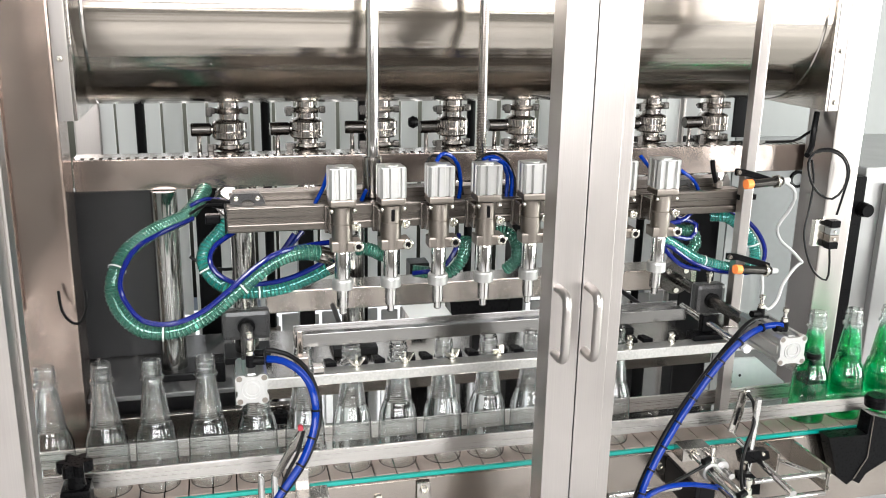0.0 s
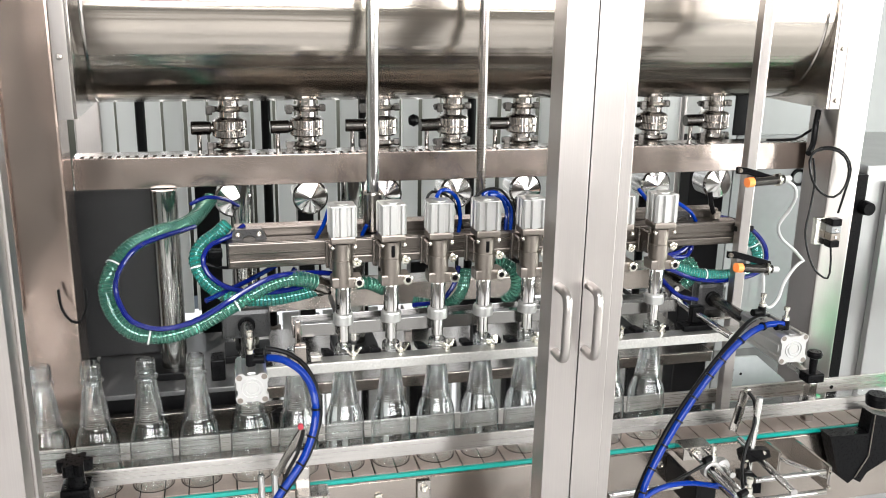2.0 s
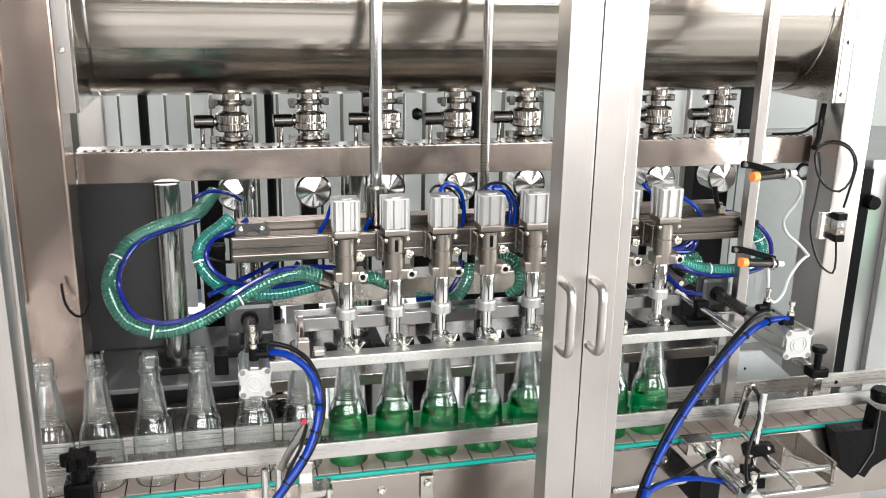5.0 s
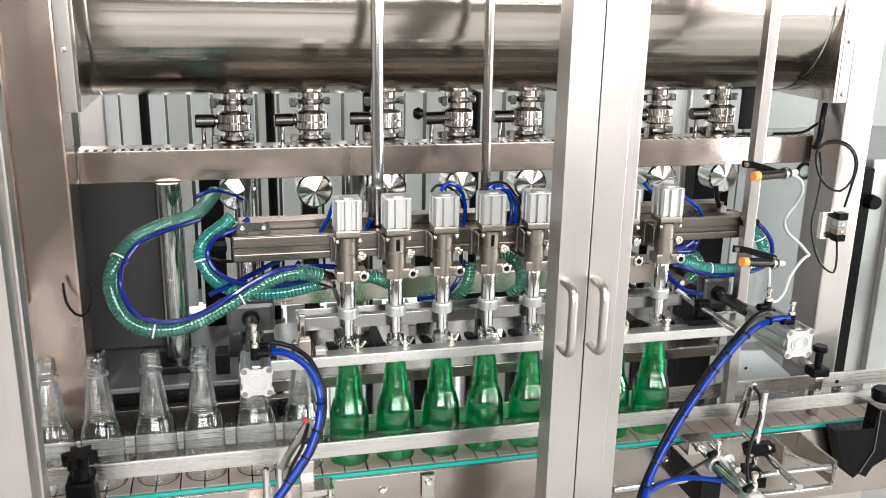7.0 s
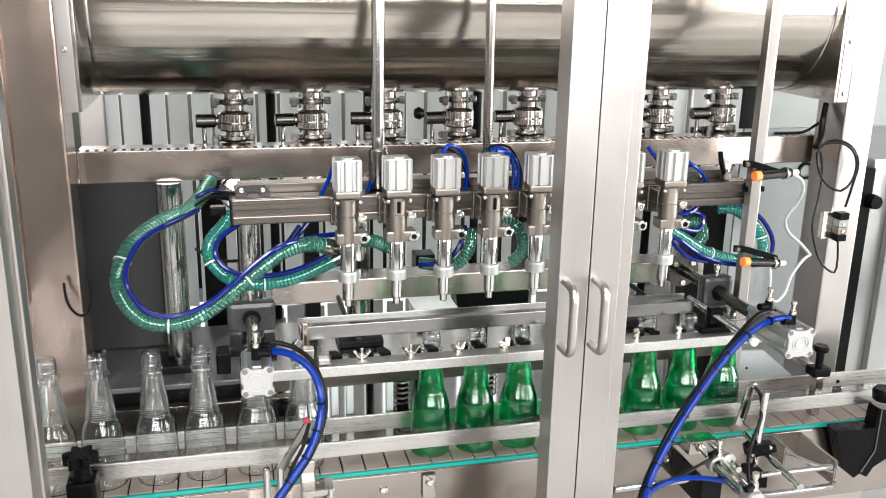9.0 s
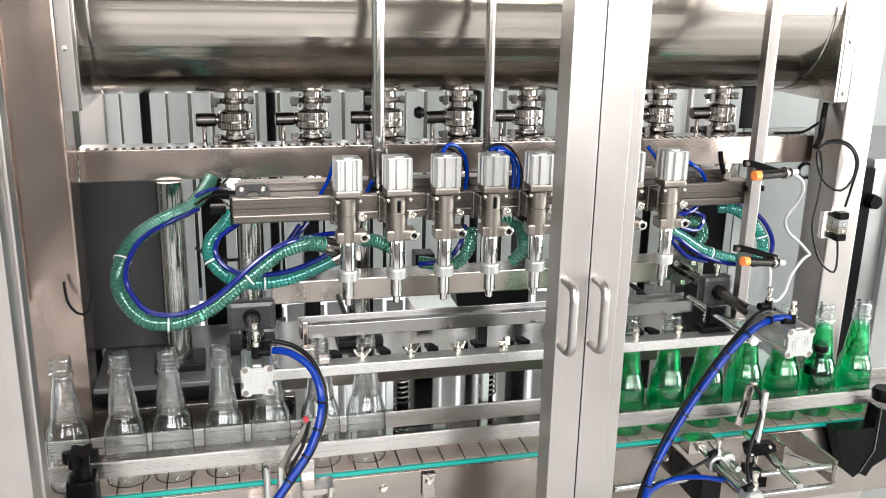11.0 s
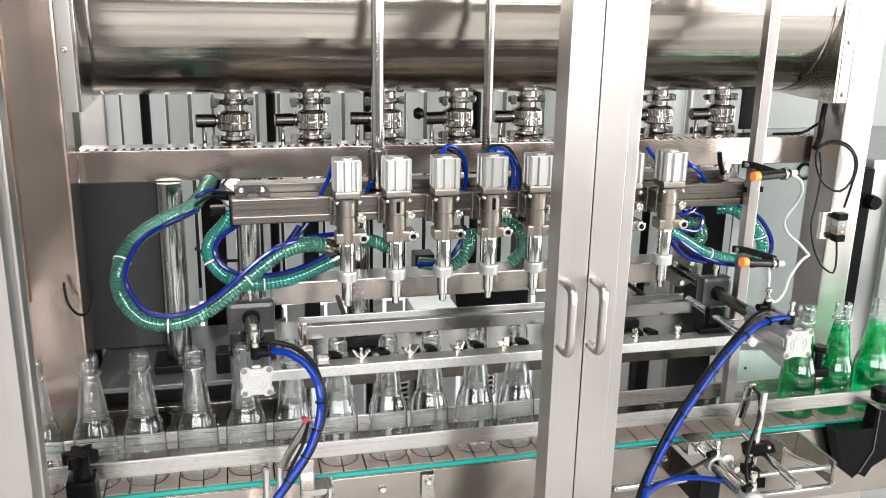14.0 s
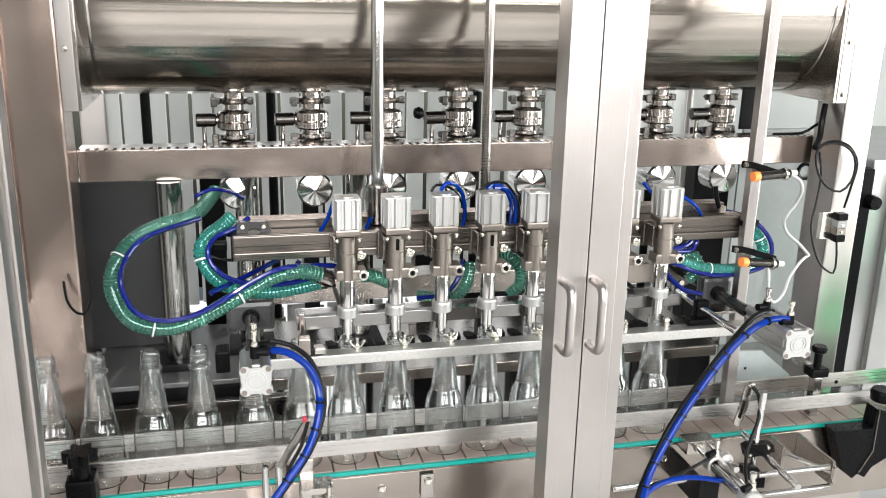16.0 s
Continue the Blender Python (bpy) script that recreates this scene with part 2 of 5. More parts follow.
# ---- mesh tools ----
class Shape:
    def __init__(self):
        self.bm = bmesh.new()

    def box(self, x0, x1, y0, y1, z0, z1, bevel=0.0, m=None):
        t = Matrix.Translation(((x0 + x1) / 2, (y0 + y1) / 2, (z0 + z1) / 2)) @ Matrix.Diagonal((x1 - x0, y1 - y0, z1 - z0, 1))
        vs = bmesh.ops.create_cube(self.bm, size=1, matrix=t)["verts"]
        if bevel:
            es = list({e for v in vs for e in v.link_edges})
            out = bmesh.ops.bevel(self.bm, geom=es, offset=bevel, segments=2, affect="EDGES", profile=0.6)
            vs = list({v for f in out["faces"] for v in f.verts} | {v for v in vs if v.is_valid})
        if m is not None:
            bmesh.ops.transform(self.bm, matrix=m, verts=vs)
        return self

    def lathe(self, prof, at=(0, 0, 0), axis="z", seg=24, close=True, crisp=True):
        """prof: (radius, height) along the axis."""
        at = Vector(at)
        turn = {"z": Matrix.Identity(3), "x": Matrix(((0, 0, 1), (1, 0, 0), (0, 1, 0))), "y": Matrix(((1, 0, 0), (0, 0, 1), (0, -1, 0)))}[axis]
        rings = []
        for r, h in prof:
            rings.append([self.bm.verts.new(at + turn @ Vector((r * math.cos(2 * math.pi * k / seg), r * math.sin(2 * math.pi * k / seg), h))) for k in range(seg)])
        for a, b in zip(rings, rings[1:]):
            for k in range(seg):
                f = self.bm.faces.new((a[k], a[(k + 1) % seg], b[(k + 1) % seg], b[k]))
                f.smooth = True
        if crisp:
            for i in range(1, len(prof) - 1):
                u, v = Vector(prof[i]) - Vector(prof[i - 1]), Vector(prof[i + 1]) - Vector(prof[i])
                if u.length and v.length and u.angle(v) > 0.3:
                    for k in range(seg):
                        self.bm.edges.get((rings[i][k], rings[i][(k + 1) % seg])).smooth = False
        if close:
            self.bm.faces.new(rings[0][::-1])
            self.bm.faces.new(rings[-1])
        return self

    def rod(self, a, b, r, seg=16, chamfer=0.0):
        a, b = Vector(a), Vector(b)
        return self.tube([a, b], r, seg, spline=False)

    def tube(self, pts, r, seg=10, spline=True, step=0.012, hole=False):
        pts = resample(pts, step) if spline else [Vector(p) for p in pts]
        rings = []
        n = None
        for i, p in enumerate(pts):
            d = (pts[min(i + 1, len(pts) - 1)] - pts[max(i - 1, 0)]).normalized()
            if n is None:
                n = d.orthogonal().normalized()
            n = (n - d * n.dot(d)).normalized()
            w = d.cross(n)
            rings.append([self.bm.verts.new(p + r * (n * math.cos(2 * math.pi * k / seg) + w * math.sin(2 * math.pi * k / seg))) for k in range(seg)])
        for a, b in zip(rings, rings[1:]):
            for k in range(seg):
                f = self.bm.faces.new((a[k], a[(k + 1) % seg], b[(k + 1) % seg], b[k]))
                f.smooth = True
        if not hole:
            self.bm.faces.new(rings[0][::-1])
            self.bm.faces.new(rings[-1])
        return self

    def prism(self, outline, y0, y1):
        """An outline of (x, z) pulled from y0 to y1."""
        a = [self.bm.verts.new((x, y0, z)) for x, z in outline]
        b = [self.bm.verts.new((x, y1, z)) for x, z in outline]
        self.bm.faces.new(a)
        self.bm.faces.new(b[::-1])
        for i in range(len(a)):
            j = (i + 1) % len(a)
            self.bm.faces.new((a[j], a[i], b[i], b[j]))
        return self

    def moved(self, m):
        bmesh.ops.transform(self.bm, matrix=m, verts=self.bm.verts)
        return self


def resample(pts, step):
    pts = [Vector(p) for p in pts]
    ext = [pts[0] * 2 - pts[1]] + pts + [pts[-1] * 2 - pts[-2]]
    out = []
    for i in range(1, len(ext) - 2):
        p0, p1, p2, p3 = ext[i - 1:i + 3]
        n = max(2, int((p2 - p1).length / step))
        for k in range(n):
            t = k / n
            out.append(0.5 * ((2 * p1) + (p2 - p0) * t + (2 * p0 - 5 * p1 + 4 * p2 - p3) * t * t + (3 * p1 - p0 - 3 * p2 + p3) * t ** 3))
    return out + [pts[-1]]


def coil(pts, r, pitch, turn=10):
    """The line of a wire that winds round a path."""
    fine = resample(pts, pitch / turn)
    n, out = None, []
    for i, p in enumerate(fine):
        d = (fine[min(i + 1, len(fine) - 1)] - fine[max(i - 1, 0)]).normalized()
        if n is None:
            n = d.orthogonal().normalized()
        n = (n - d * n.dot(d)).normalized()
        a = 2 * math.pi * i / turn
        out.append(p + r * (n * math.cos(a) + d.cross(n) * math.sin(a)))
    return out


def finish(name, shape, mat):
    bmesh.ops.recalc_face_normals(shape.bm, faces=shape.bm.faces)
    for e in shape.bm.edges:
        if len(e.link_faces) == 2 and e.calc_face_angle() > 0.62:
            e.smooth = False
    me = bpy.data.meshes.new(name)
    shape.bm.to_mesh(me)
    shape.bm.free()
    me.materials.append(mat)
    return me


def part(name, shape, mat, parent, label=""):
    ob = new(name, finish(name, shape, mat))
    ob.parent = parent
    if label:
        tagged(ob, label)
    return ob


def thing(name, label, category, at=(0, 0, 0), group=""):
    ob = new(name)
    ob.matrix_basis = pose(*at)
    ob.empty_display_size = 0.05
    return tagged(ob, label, category, group)


def solid(name, shape, mat, label, category="", group="", kind=""):
    return tagged(new(name, finish(name, shape, mat)), label, category, group, kind)


def setting(name, shape, mat, label):
    return solid(name, shape, mat, label, kind="structure")


# ---- the hall ----
setting("floor", Shape().box(-6, 6, -6, 2.2, -0.1, 0), FLOOR, "grey painted epoxy factory floor, slightly glossy")
# unseen ceiling; its slot is added for the roof lamp
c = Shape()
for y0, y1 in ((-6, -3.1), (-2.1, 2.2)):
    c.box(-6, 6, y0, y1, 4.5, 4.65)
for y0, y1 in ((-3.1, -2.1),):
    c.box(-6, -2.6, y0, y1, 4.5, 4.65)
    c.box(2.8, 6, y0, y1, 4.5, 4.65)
setting("ceiling", c, ROOF, "light grey sheet ceiling with one long slot added for fill light")
# the opening behind the curtain is added for the backlight
setting("wall_back", Shape().box(-6, 6, 1.75, 1.9, 0, 0.6).box(-6, 6, 1.75, 1.9, 2.4, 4.5).box(-6, -1.6, 1.75, 1.9, 0.6, 2.4).box(1.3, 6, 1.75, 1.9, 0.6, 2.4), BACKWALL, "white back wall of the hall with an opening added to backlight the curtain")
w = Shape().box(-6, 4.15, -6, -5.6, 0, 1.4).box(5.55, 6, -6, -5.6, 0, 1.4).box(-6, 6, -6, -5.6, 4.0, 4.5)
for x0, x1 in ((-6, -3.7), (-1.3, -1.1), (0.7, 0.9), (2.7, 4.15), (5.55, 6)):
    w.box(x0, x1, -6, -5.6, 1.4, 4.0)
setting("wall_front", w, WALL, "plastered hall wall with a window band and a tall doorway")
setting("wall_left", Shape().box(-6.2, -6, -6, 2.2, 0, 4.5), WALL, "plain plastered side wall")
# unseen side wall, opened only for the added side lamp
w = Shape().box(6, 6.2, -6, -3.0, 0, 4.5).box(6, 6.2, -0.2, 2.2, 0, 4.5).box(6, 6.2, -3.0, -0.2, 2.8, 4.5)
setting("wall_right", w, WALL, "plastered side wall with a wide opening added for fill light")
# unseen grass, added to tint the steel's reflections green
setting("ground", Shape().box(6, 60, -40, 30, -0.12, -0.01), material("grass_green_tint", (0.07, 0.13, 0.03), 0.9, 0, 0.4, (1, 1, 1), 8, 0.3), "unseen grass added beyond the side opening for a green tint")


# ---- frame of the machine ----
def bolts(parent, places, r=0.006, axis="y", mat=None, name="bolt"):
    """Round-headed screws whose heads face the operator."""
    me = finish(name, Shape().lathe([(r, 0), (r, 0.002), (r * 0.8, 0.005), (r * 0.45, 0.0052), (r * 0.4, 0.003)], axis="y" if axis == "y" else "z", seg=12).moved(Matrix.Identity(4)), mat or BRASS)
    for p in places:
        ob = new(name, me)
        ob.parent = parent
        ob.matrix_basis = pose(*p, 180 if axis == "y" else 0)
    return me


def frame_post(label, x0, x1, y0, y1, z0=0.0, z1=2.15, mat=None):
    t = thing("frame_post", label, "post", (x0, y0, z0))
    w, d, h = x1 - x0, y1 - y0, z1 - z0
    part("tube", Shape().box(0, w, 0, d, 0.012, h, 0.004), mat or STEEL_UP, t)
    part("foot_plate", Shape().box(-0.02, w + 0.02, -0.02, d + 0.02, 0, 0.012, 0.002), STEEL, t)
    return t


frame_post("brushed stainless steel corner post behind the infeed", -0.645, -0.556, 0.2, 0.29, mat=STEEL_REFLECT_BROWN)
t = thing("guard_panel", "grey-green painted guard sheet above the infeed", "guard", (-0.652, 0, 1.16))
part("sheet", Shape().box(0, 0.006, -0.222, 0.198, 0, 0.94, 0.001), GREYPLATE2, t)
part("edge_fold", Shape().box(0.0065, 0.016, 0.186, 0.198, 0, 0.94, 0.001), STEEL_REFLECT_BROWN, t)
frame_post("brushed stainless steel corner post beside the outfeed", 0.886, 0.953, 0.2, 0.29)
frame_post("stainless steel rear corner post of the machine", -0.645, -0.585, 0.95, 1.01)
frame_post("stainless steel rear corner post of the machine", 0.96, 1.02, 0.95, 1.01)


def safety_door(label, x0, x1, handle_x, y=-0.3):
    t = thing("safety_door", label, "machine door", (0, y, 0))
    for a, b in ((x0, x0 + 0.0415), (x1 - 0.0415, x1)):
        part("stile", Shape().box(a, b, 0, 0.043, 0.6, 2.1, 0.0012), STEEL_UP, t)
    part("top_rail", Shape().box(x0 + 0.0415, x1 - 0.0415, 0.001, 0.029, 2.05, 2.1, 0.002), STEEL, t)
    part("bottom_rail", Shape().box(x0 + 0.0415, x1 - 0.0415, 0.001, 0.029, 0.6, 0.65, 0.002), STEEL, t)
    z0, z1, o = 1.227, 1.318, -0.036
    h = part("handle", Shape().tube([(handle_x, 0.002, z1), (handle_x, o * 0.55, z1), (handle_x, o * 0.88, z1 - 0.004), (handle_x, o, z1 - 0.016), (handle_x, o, (z0 + z1) / 2),
                                     (handle_x, o, z0 + 0.016), (handle_x, o * 0.88, z0 + 0.004), (handle_x, o * 0.55, z0), (handle_x, 0.002, z0)], 0.0062, 14, step=0.004), STEEL_UP, t, "bent stainless bow handle")
    return t


safety_door("brushed stainless safety door frame with bow handle, closed", -0.5925, 0.1496, 0.1165)
safety_door("brushed stainless safety door frame with bow handle, closed", 0.1511, 0.86, 0.159)
t = thing("door_post", "brushed stainless steel post behind the two door stiles", "post", (0, -0.298, 0))
part("edge_strip", Shape().box(0.1926, 0.2095, 0, 0.043, 0.012, 2.15, 0.0015), STEEL_UP, t)
part("back", Shape().box(0.12, 0.205, 0.0435, 0.055, 0.012, 2.15, 0.001), STEEL_UP, t)
part("foot_plate", Shape().box(0.075, 0.227, -0.02, 0.07, 0, 0.012, 0.002), STEEL, t)
t = thing("door_post", "brushed stainless steel post at the hinge side of the door", "post", (0, -0.256, 0))
part("tube", Shape().box(-0.64, -0.5465, 0, 0.03, 0.012, 2.15, 0.003), STEEL_UP, t)
part("foot_plate", Shape().box(-0.66, -0.52, -0.02, 0.05, 0, 0.012, 0.002), STEEL, t)

# top rail of the frame: a channel with a row of slots along its upper edge
t = thing("cross_rail", "brushed stainless steel channel with a slotted upper edge", "rail", (0, 0.3, 0))
part("front_face", Shape().box(-0.556, 0.93, 0, 0.004, 1.34, 1.396, 0.0015), RAILSTEEL, t)
# top, flange and lip take the darker copy to mute the curtain's reflection
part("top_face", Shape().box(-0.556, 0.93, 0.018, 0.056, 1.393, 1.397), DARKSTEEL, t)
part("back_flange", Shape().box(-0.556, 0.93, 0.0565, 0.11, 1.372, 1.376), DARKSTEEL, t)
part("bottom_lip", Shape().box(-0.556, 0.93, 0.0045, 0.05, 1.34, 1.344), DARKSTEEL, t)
s = Shape()
for i in range(98):
    x = -0.552 + i * 0.0151
    s.box(x, x + 0.0085, 0.0005, 0.018, 1.3925, 1.3968)
tagged(part("slot_bridge", s, STEEL, t, "row of narrow steel bridges between the slots"), kind="stuff")
# dark bar inside the channel stands for the shade in the slots
part("slot_shade", Shape().box(-0.556, 0.93, 0.006, 0.017, 1.38, 1.388), DARK, t)

# ---- product tank ----
t = thing("tank", "large horizontal polished stainless steel product tank", "tank", (0, 0.385, 1.665))
R = 0.18
part("shell", Shape().lathe([(R, -0.5255), (R, 0.855)], axis="x", seg=96, close=False), TANK, t)
part("weld_seam", Shape().lathe([(R + 0.0005, 0.835), (R + 0.0018, 0.838), (R + 0.0005, 0.841)], axis="x", seg=64, close=False), FITTING, t)
part("weld_seam", Shape().lathe([(R + 0.0005, -0.505), (R + 0.0018, -0.508), (R + 0.0005, -0.511)], axis="x", seg=64, close=False), FITTING, t)
part("end_plate", Shape().box(0.8555, 0.8615, -0.185, 0.2, -0.187, 0.2, 0.001), STEEL, t)
part("end_plate", Shape().box(-0.532, -0.526, -0.185, 0.2, -0.187, 0.2, 0.001), STEEL, t)
for x, s0 in ((0.862, 1), (-0.5325, -1)):
    part("plate_flange", Shape().box(min(x, x + s0 * 0.022), max(x, x + s0 * 0.022), -0.186, -0.181, -0.187, 0.2, 0.001), STEEL_UP, t)
bolts(t, [(0.874, -0.186, -0.17), (0.874, -0.186, -0.07), (-0.5445, -0.186, -0.088)], 0.0055)


# ---- valves under the tank ----
def column(outline, z0, z1):
    s = Shape()
    a = [s.bm.verts.new((x, y, z0)) for x, y in outline]
    b = [s.bm.verts.new((x, y, z1)) for x, y in outline]
    s.bm.faces.new(a[::-1])
    s.bm.faces.new(b)
    for i in range(len(a)):
        j = (i + 1) % len(a)
        s.bm.faces.new((a[i], a[j], b[j], b[i]))
    return s


def valve():
    t = thing("valve", "stainless sanitary butterfly valve with clamp fittings", "valve", (0, 0, 0), "valves under the tank")
    part("pipe", Shape().lathe([(0.019, -0.045), (0.019, 0.075)], seg=24), FITTING, t)
    part("valve_body", Shape().lathe([(0.02, -0.02), (0.029, -0.018), (0.031, -0.015), (0.031, -0.004), (0.0295, -0.0025), (0.031, -0.001), (0.031, 0.013), (0.028, 0.017), (0.02, 0.02)], seg=28), FITTING, t)
    for z0, z1 in ((-0.0145, -0.004), (-0.001, 0.0125)):
        part("knurled_ring", column([((0.0319 if i % 2 else 0.0312) * math.cos(math.pi * i / 60), (0.0319 if i % 2 else 0.0312) * math.sin(math.pi * i / 60)) for i in range(120)], z0, z1), FITTING, t)
    for z in (0.035, -0.033):
        k = part("clamp", Shape().lathe([(0.02, z - 0.006), (0.0255, z - 0.005), (0.0275, z), (0.0255, z + 0.005), (0.02, z + 0.006)], seg=24), FITTING, t)
        part("clamp_lug", Shape().box(-0.042, -0.025, -0.012, -0.002, z - 0.006, z + 0.006, 0.002).rod((-0.037, -0.02, z), (-0.037, 0.006, z), 0.003, 8).box(-0.042, -0.03, -0.024, -0.019, z - 0.009, z + 0.009, 0.002), GUNMETAL, k)
        part("hinge", Shape().box(0.024, 0.036, -0.01, 0.004, z - 0.007, z + 0.007, 0.003), GUNMETAL, k)
    st = part("stem", Shape().rod((-0.03, -0.004, 0.0), (-0.046, -0.004, 0.0), 0.008), FITTING, t)
    part("lever_rod", Shape().rod((-0.056, -0.004, -0.0124), (-0.056, -0.004, -0.052), 0.0045, 12), FITTING, t)
    part("grip", Shape().lathe([(0.0115, -0.07), (0.0125, -0.068), (0.0125, -0.036), (0.01, -0.033)], (0, -0.004, 0), "x", 18), GUNMETAL, t, "gunmetal sleeve on the lever")
    return t


v0 = valve()
VX = [-0.287 + 0.144 * i for i in range(8)]
v0.matrix_basis = pose(VX[0], 0.385, 1.435)
for i, x in enumerate(VX[1:]):
    v = copy_thing(v0, pose(x, 0.385, 1.435, 0, 0, (3, -4, 8, 0, -6, 5, 2)[i]))
    if i == 2:
        part("lever_knob", Shape().lathe([(0.002, -0.094), (0.009, -0.092), (0.0125, -0.084), (0.009, -0.076), (0.003, -0.074)], (0, -0.004, 0.01), "x", 18), BLACK, v, "black ball knob of a raised lever")


# ---- nozzle carriage, drawn in its raised place ----
carriage = thing("nozzle_carriage", "rising and sinking carriage with eight pneumatic filling nozzles", "filling carriage")


def groove_outline(w, deep=0.0045):
    h = w / 2
    side = [(-h, -h + 0.004), (-h + 0.004, -h), (-h * 0.62, -h), (-h * 0.55, -h + deep), (-h * 0.3, -h + deep), (-h * 0.22, -h), (h * 0.22, -h), (h * 0.3, -h + deep), (h * 0.55, -h + deep), (h * 0.62, -h), (h - 0.004, -h)]
    out = []
    for q in range(4):
        a = q * math.pi / 2
        out += [(x * math.cos(a) - y * math.sin(a), x * math.sin(a) + y * math.cos(a)) for x, y in side]
    return out


HEAD = [
    ("cylinder", column(groove_outline(0.043, 0.0058), 0.073, 0.1205), ALU),
    ("cylinder_cap", Shape().box(-0.02, 0.02, -0.02, 0.02, 0.1205, 0.1225, 0.001).lathe([(0.012, 0.1225), (0.012, 0.1242), (0.009, 0.125)], seg=20), ALU),
    ("cylinder_flange", Shape().box(-0.0205, 0.0205, -0.0205, 0.0205, 0.061, 0.0728, 0.003), DULL),
    ("flange_screw", Shape().lathe([(0.0035, 0.052), (0.0035, 0.0585)], (-0.018, -0.018, 0), seg=10), BRASS),
    ("flange_screw", Shape().lathe([(0.0035, 0.052), (0.0035, 0.0585)], (0.018, -0.018, 0), seg=10), BRASS),
    ("clamp_block", Shape().box(-0.019, 0.03, -0.015, 0.016, -0.014, 0.004, 0.003), DULL),
    ("clamp_screw", Shape().lathe([(0.0085, 0), (0.0085, -0.006), (0.0068, -0.0072), (0.0046, -0.0072), (0.0044, -0.003)], (0.024, -0.015, -0.004), "y", 20), BRASS),
    # black disc draws the dark inside of the socket
    ("screw_socket", Shape().lathe([(0.0044, -0.003), (0.0044, -0.0045)], (0.024, -0.015, -0.004), "y", 6), BLACK),
    ("nozzle_tube", Shape().lathe([(0.0125, -0.06), (0.0125, -0.018), (0.0115, -0.014)], seg=24), CHROME),
    ("nozzle_collar", Shape().lathe([(0.0115, -0.08), (0.0168, -0.0785), (0.0168, -0.0645), (0.0158, -0.0615), (0.0125, -0.06)], seg=28), COLLAR),
    ("nozzle_tip", Shape().lathe([(0.0045, -0.123), (0.006, -0.1215), (0.006, -0.111), (0.0098, -0.109), (0.0098, -0.0802)], seg=24), CHROME),
    ("mounting_bracket", Shape().box(-0.02, -0.0145, 0.004, 0.05, 0.012, 0.05, 0.002).box(-0.023, 0.023, 0.034, 0.046, 0.006, 0.052, 0.002), PROFILE),
    ("side_fitting", Shape().lathe([(0.0065, 0), (0.0072, -0.001), (0.0072, -0.006), (0.0058, -0.007), (0.0035, -0.007), (0.0032, -0.003)], (0.0215, -0.008, 0.028), "y", 18).rod((0.012, 0, 0.028), (0.024, -0.01, 0.028), 0.004, 10), BRASS),
]
HEAD = [(n, finish(n, s, m)) for n, s, m in HEAD]
BODY = finish("filling_head", Shape().lathe([(0.0115, -0.014), (0.0168, -0.0139), (0.0168, 0.03), (0.0158, 0.031), (0.0158, 0.0585)], seg=28), DULL)
SLOT = finish("window_slot", Shape().box(-0.003, 0.003, -0.0168, -0.014, 0.034, 0.054, 0.002), BLACK)
for k in range(8):
    h = new("filling_head", BODY)
    h.parent = carriage
    h.matrix_basis = pose(-0.122 + 0.0797 * k, 0.041, 1.3, 0, 0, (0, 2, -1, 1, -2, 0, 1, 0)[k])
    for n, me in HEAD:
        o = new(n, me)
        o.parent = h
    if k in (1, 3):
        new("window_slot", SLOT).parent = h

# the grooved profile that carries the heads
s = Shape().box(-0.301, 0.619, 0.09, 0.125, 1.309, 1.352, 0.0025)
part("beam_core", s, PROFILE, carriage, "dark anodised aluminium profile")
part("upper_rib", Shape().box(-0.3, 0.618, 0.084, 0.0897, 1.333, 1.3515, 0.002), PROFILE, carriage)
part("lower_rib", Shape().box(-0.3, 0.618, 0.084, 0.0897, 1.31, 1.3235, 0.002), PROFILE, carriage)
part("beam_end_cap", Shape().box(-0.304, -0.3012, 0.087, 0.124, 1.309, 1.352, 0.002), BLACK, carriage)
part("beam_end_cap", Shape().box(0.6192, 0.622, 0.087, 0.124, 1.309, 1.352, 0.002), BLACK, carriage)
part("carrier_plate", Shape().box(-0.295, 0.6, 0.13, 0.138, 1.335, 1.3665, 0.001), PROFILE, carriage)
part("top_plate", Shape().box(-0.29, 0.6, 0.1385, 0.165, 1.3615, 1.366, 0.001), PROFILE, carriage)
for x in (-0.266, 0.515):
    e = part("end_flange", Shape().prism([(x - 0.028, 1.336), (x + 0.03, 1.336), (x + 0.029, 1.35), (x + 0.025, 1.361), (x + 0.019, 1.369), (x - 0.022, 1.369), (x - 0.027, 1.363)], 0.1105, 0.1295), GREYPLATE, carriage, "dark grey rounded end flange")
    part("hub", Shape().lathe([(0.0115, -0.003), (0.0125, -0.002), (0.0125, 0.001)], (x, 0.11, 1.347), "y", 24), GUNMETAL, e)
    bolts(e, [(x - 0.018, 0.1105, 1.3615), (x + 0.016, 0.1105, 1.3615)], 0.0048)
part("lift_rod", Shape().lathe([(0.0108, 1.42), (0.0108, 2.0)], (-0.0575, 0.13, 0), seg=28), CHROME, carriage, "polished chrome lifting rod")
part("rod_collar", Shape().lathe([(0.0108, 1.352), (0.0165, 1.3525), (0.0172, 1.36), (0.0172, 1.418), (0.016, 1.4215), (0.011, 1.4225)], (-0.0575, 0.13, 0), seg=28), FITTING, carriage)
part("rod_foot", Shape().box(-0.083, -0.032, 0.105, 0.16, 1.343, 1.352, 0.002), DULL, carriage)
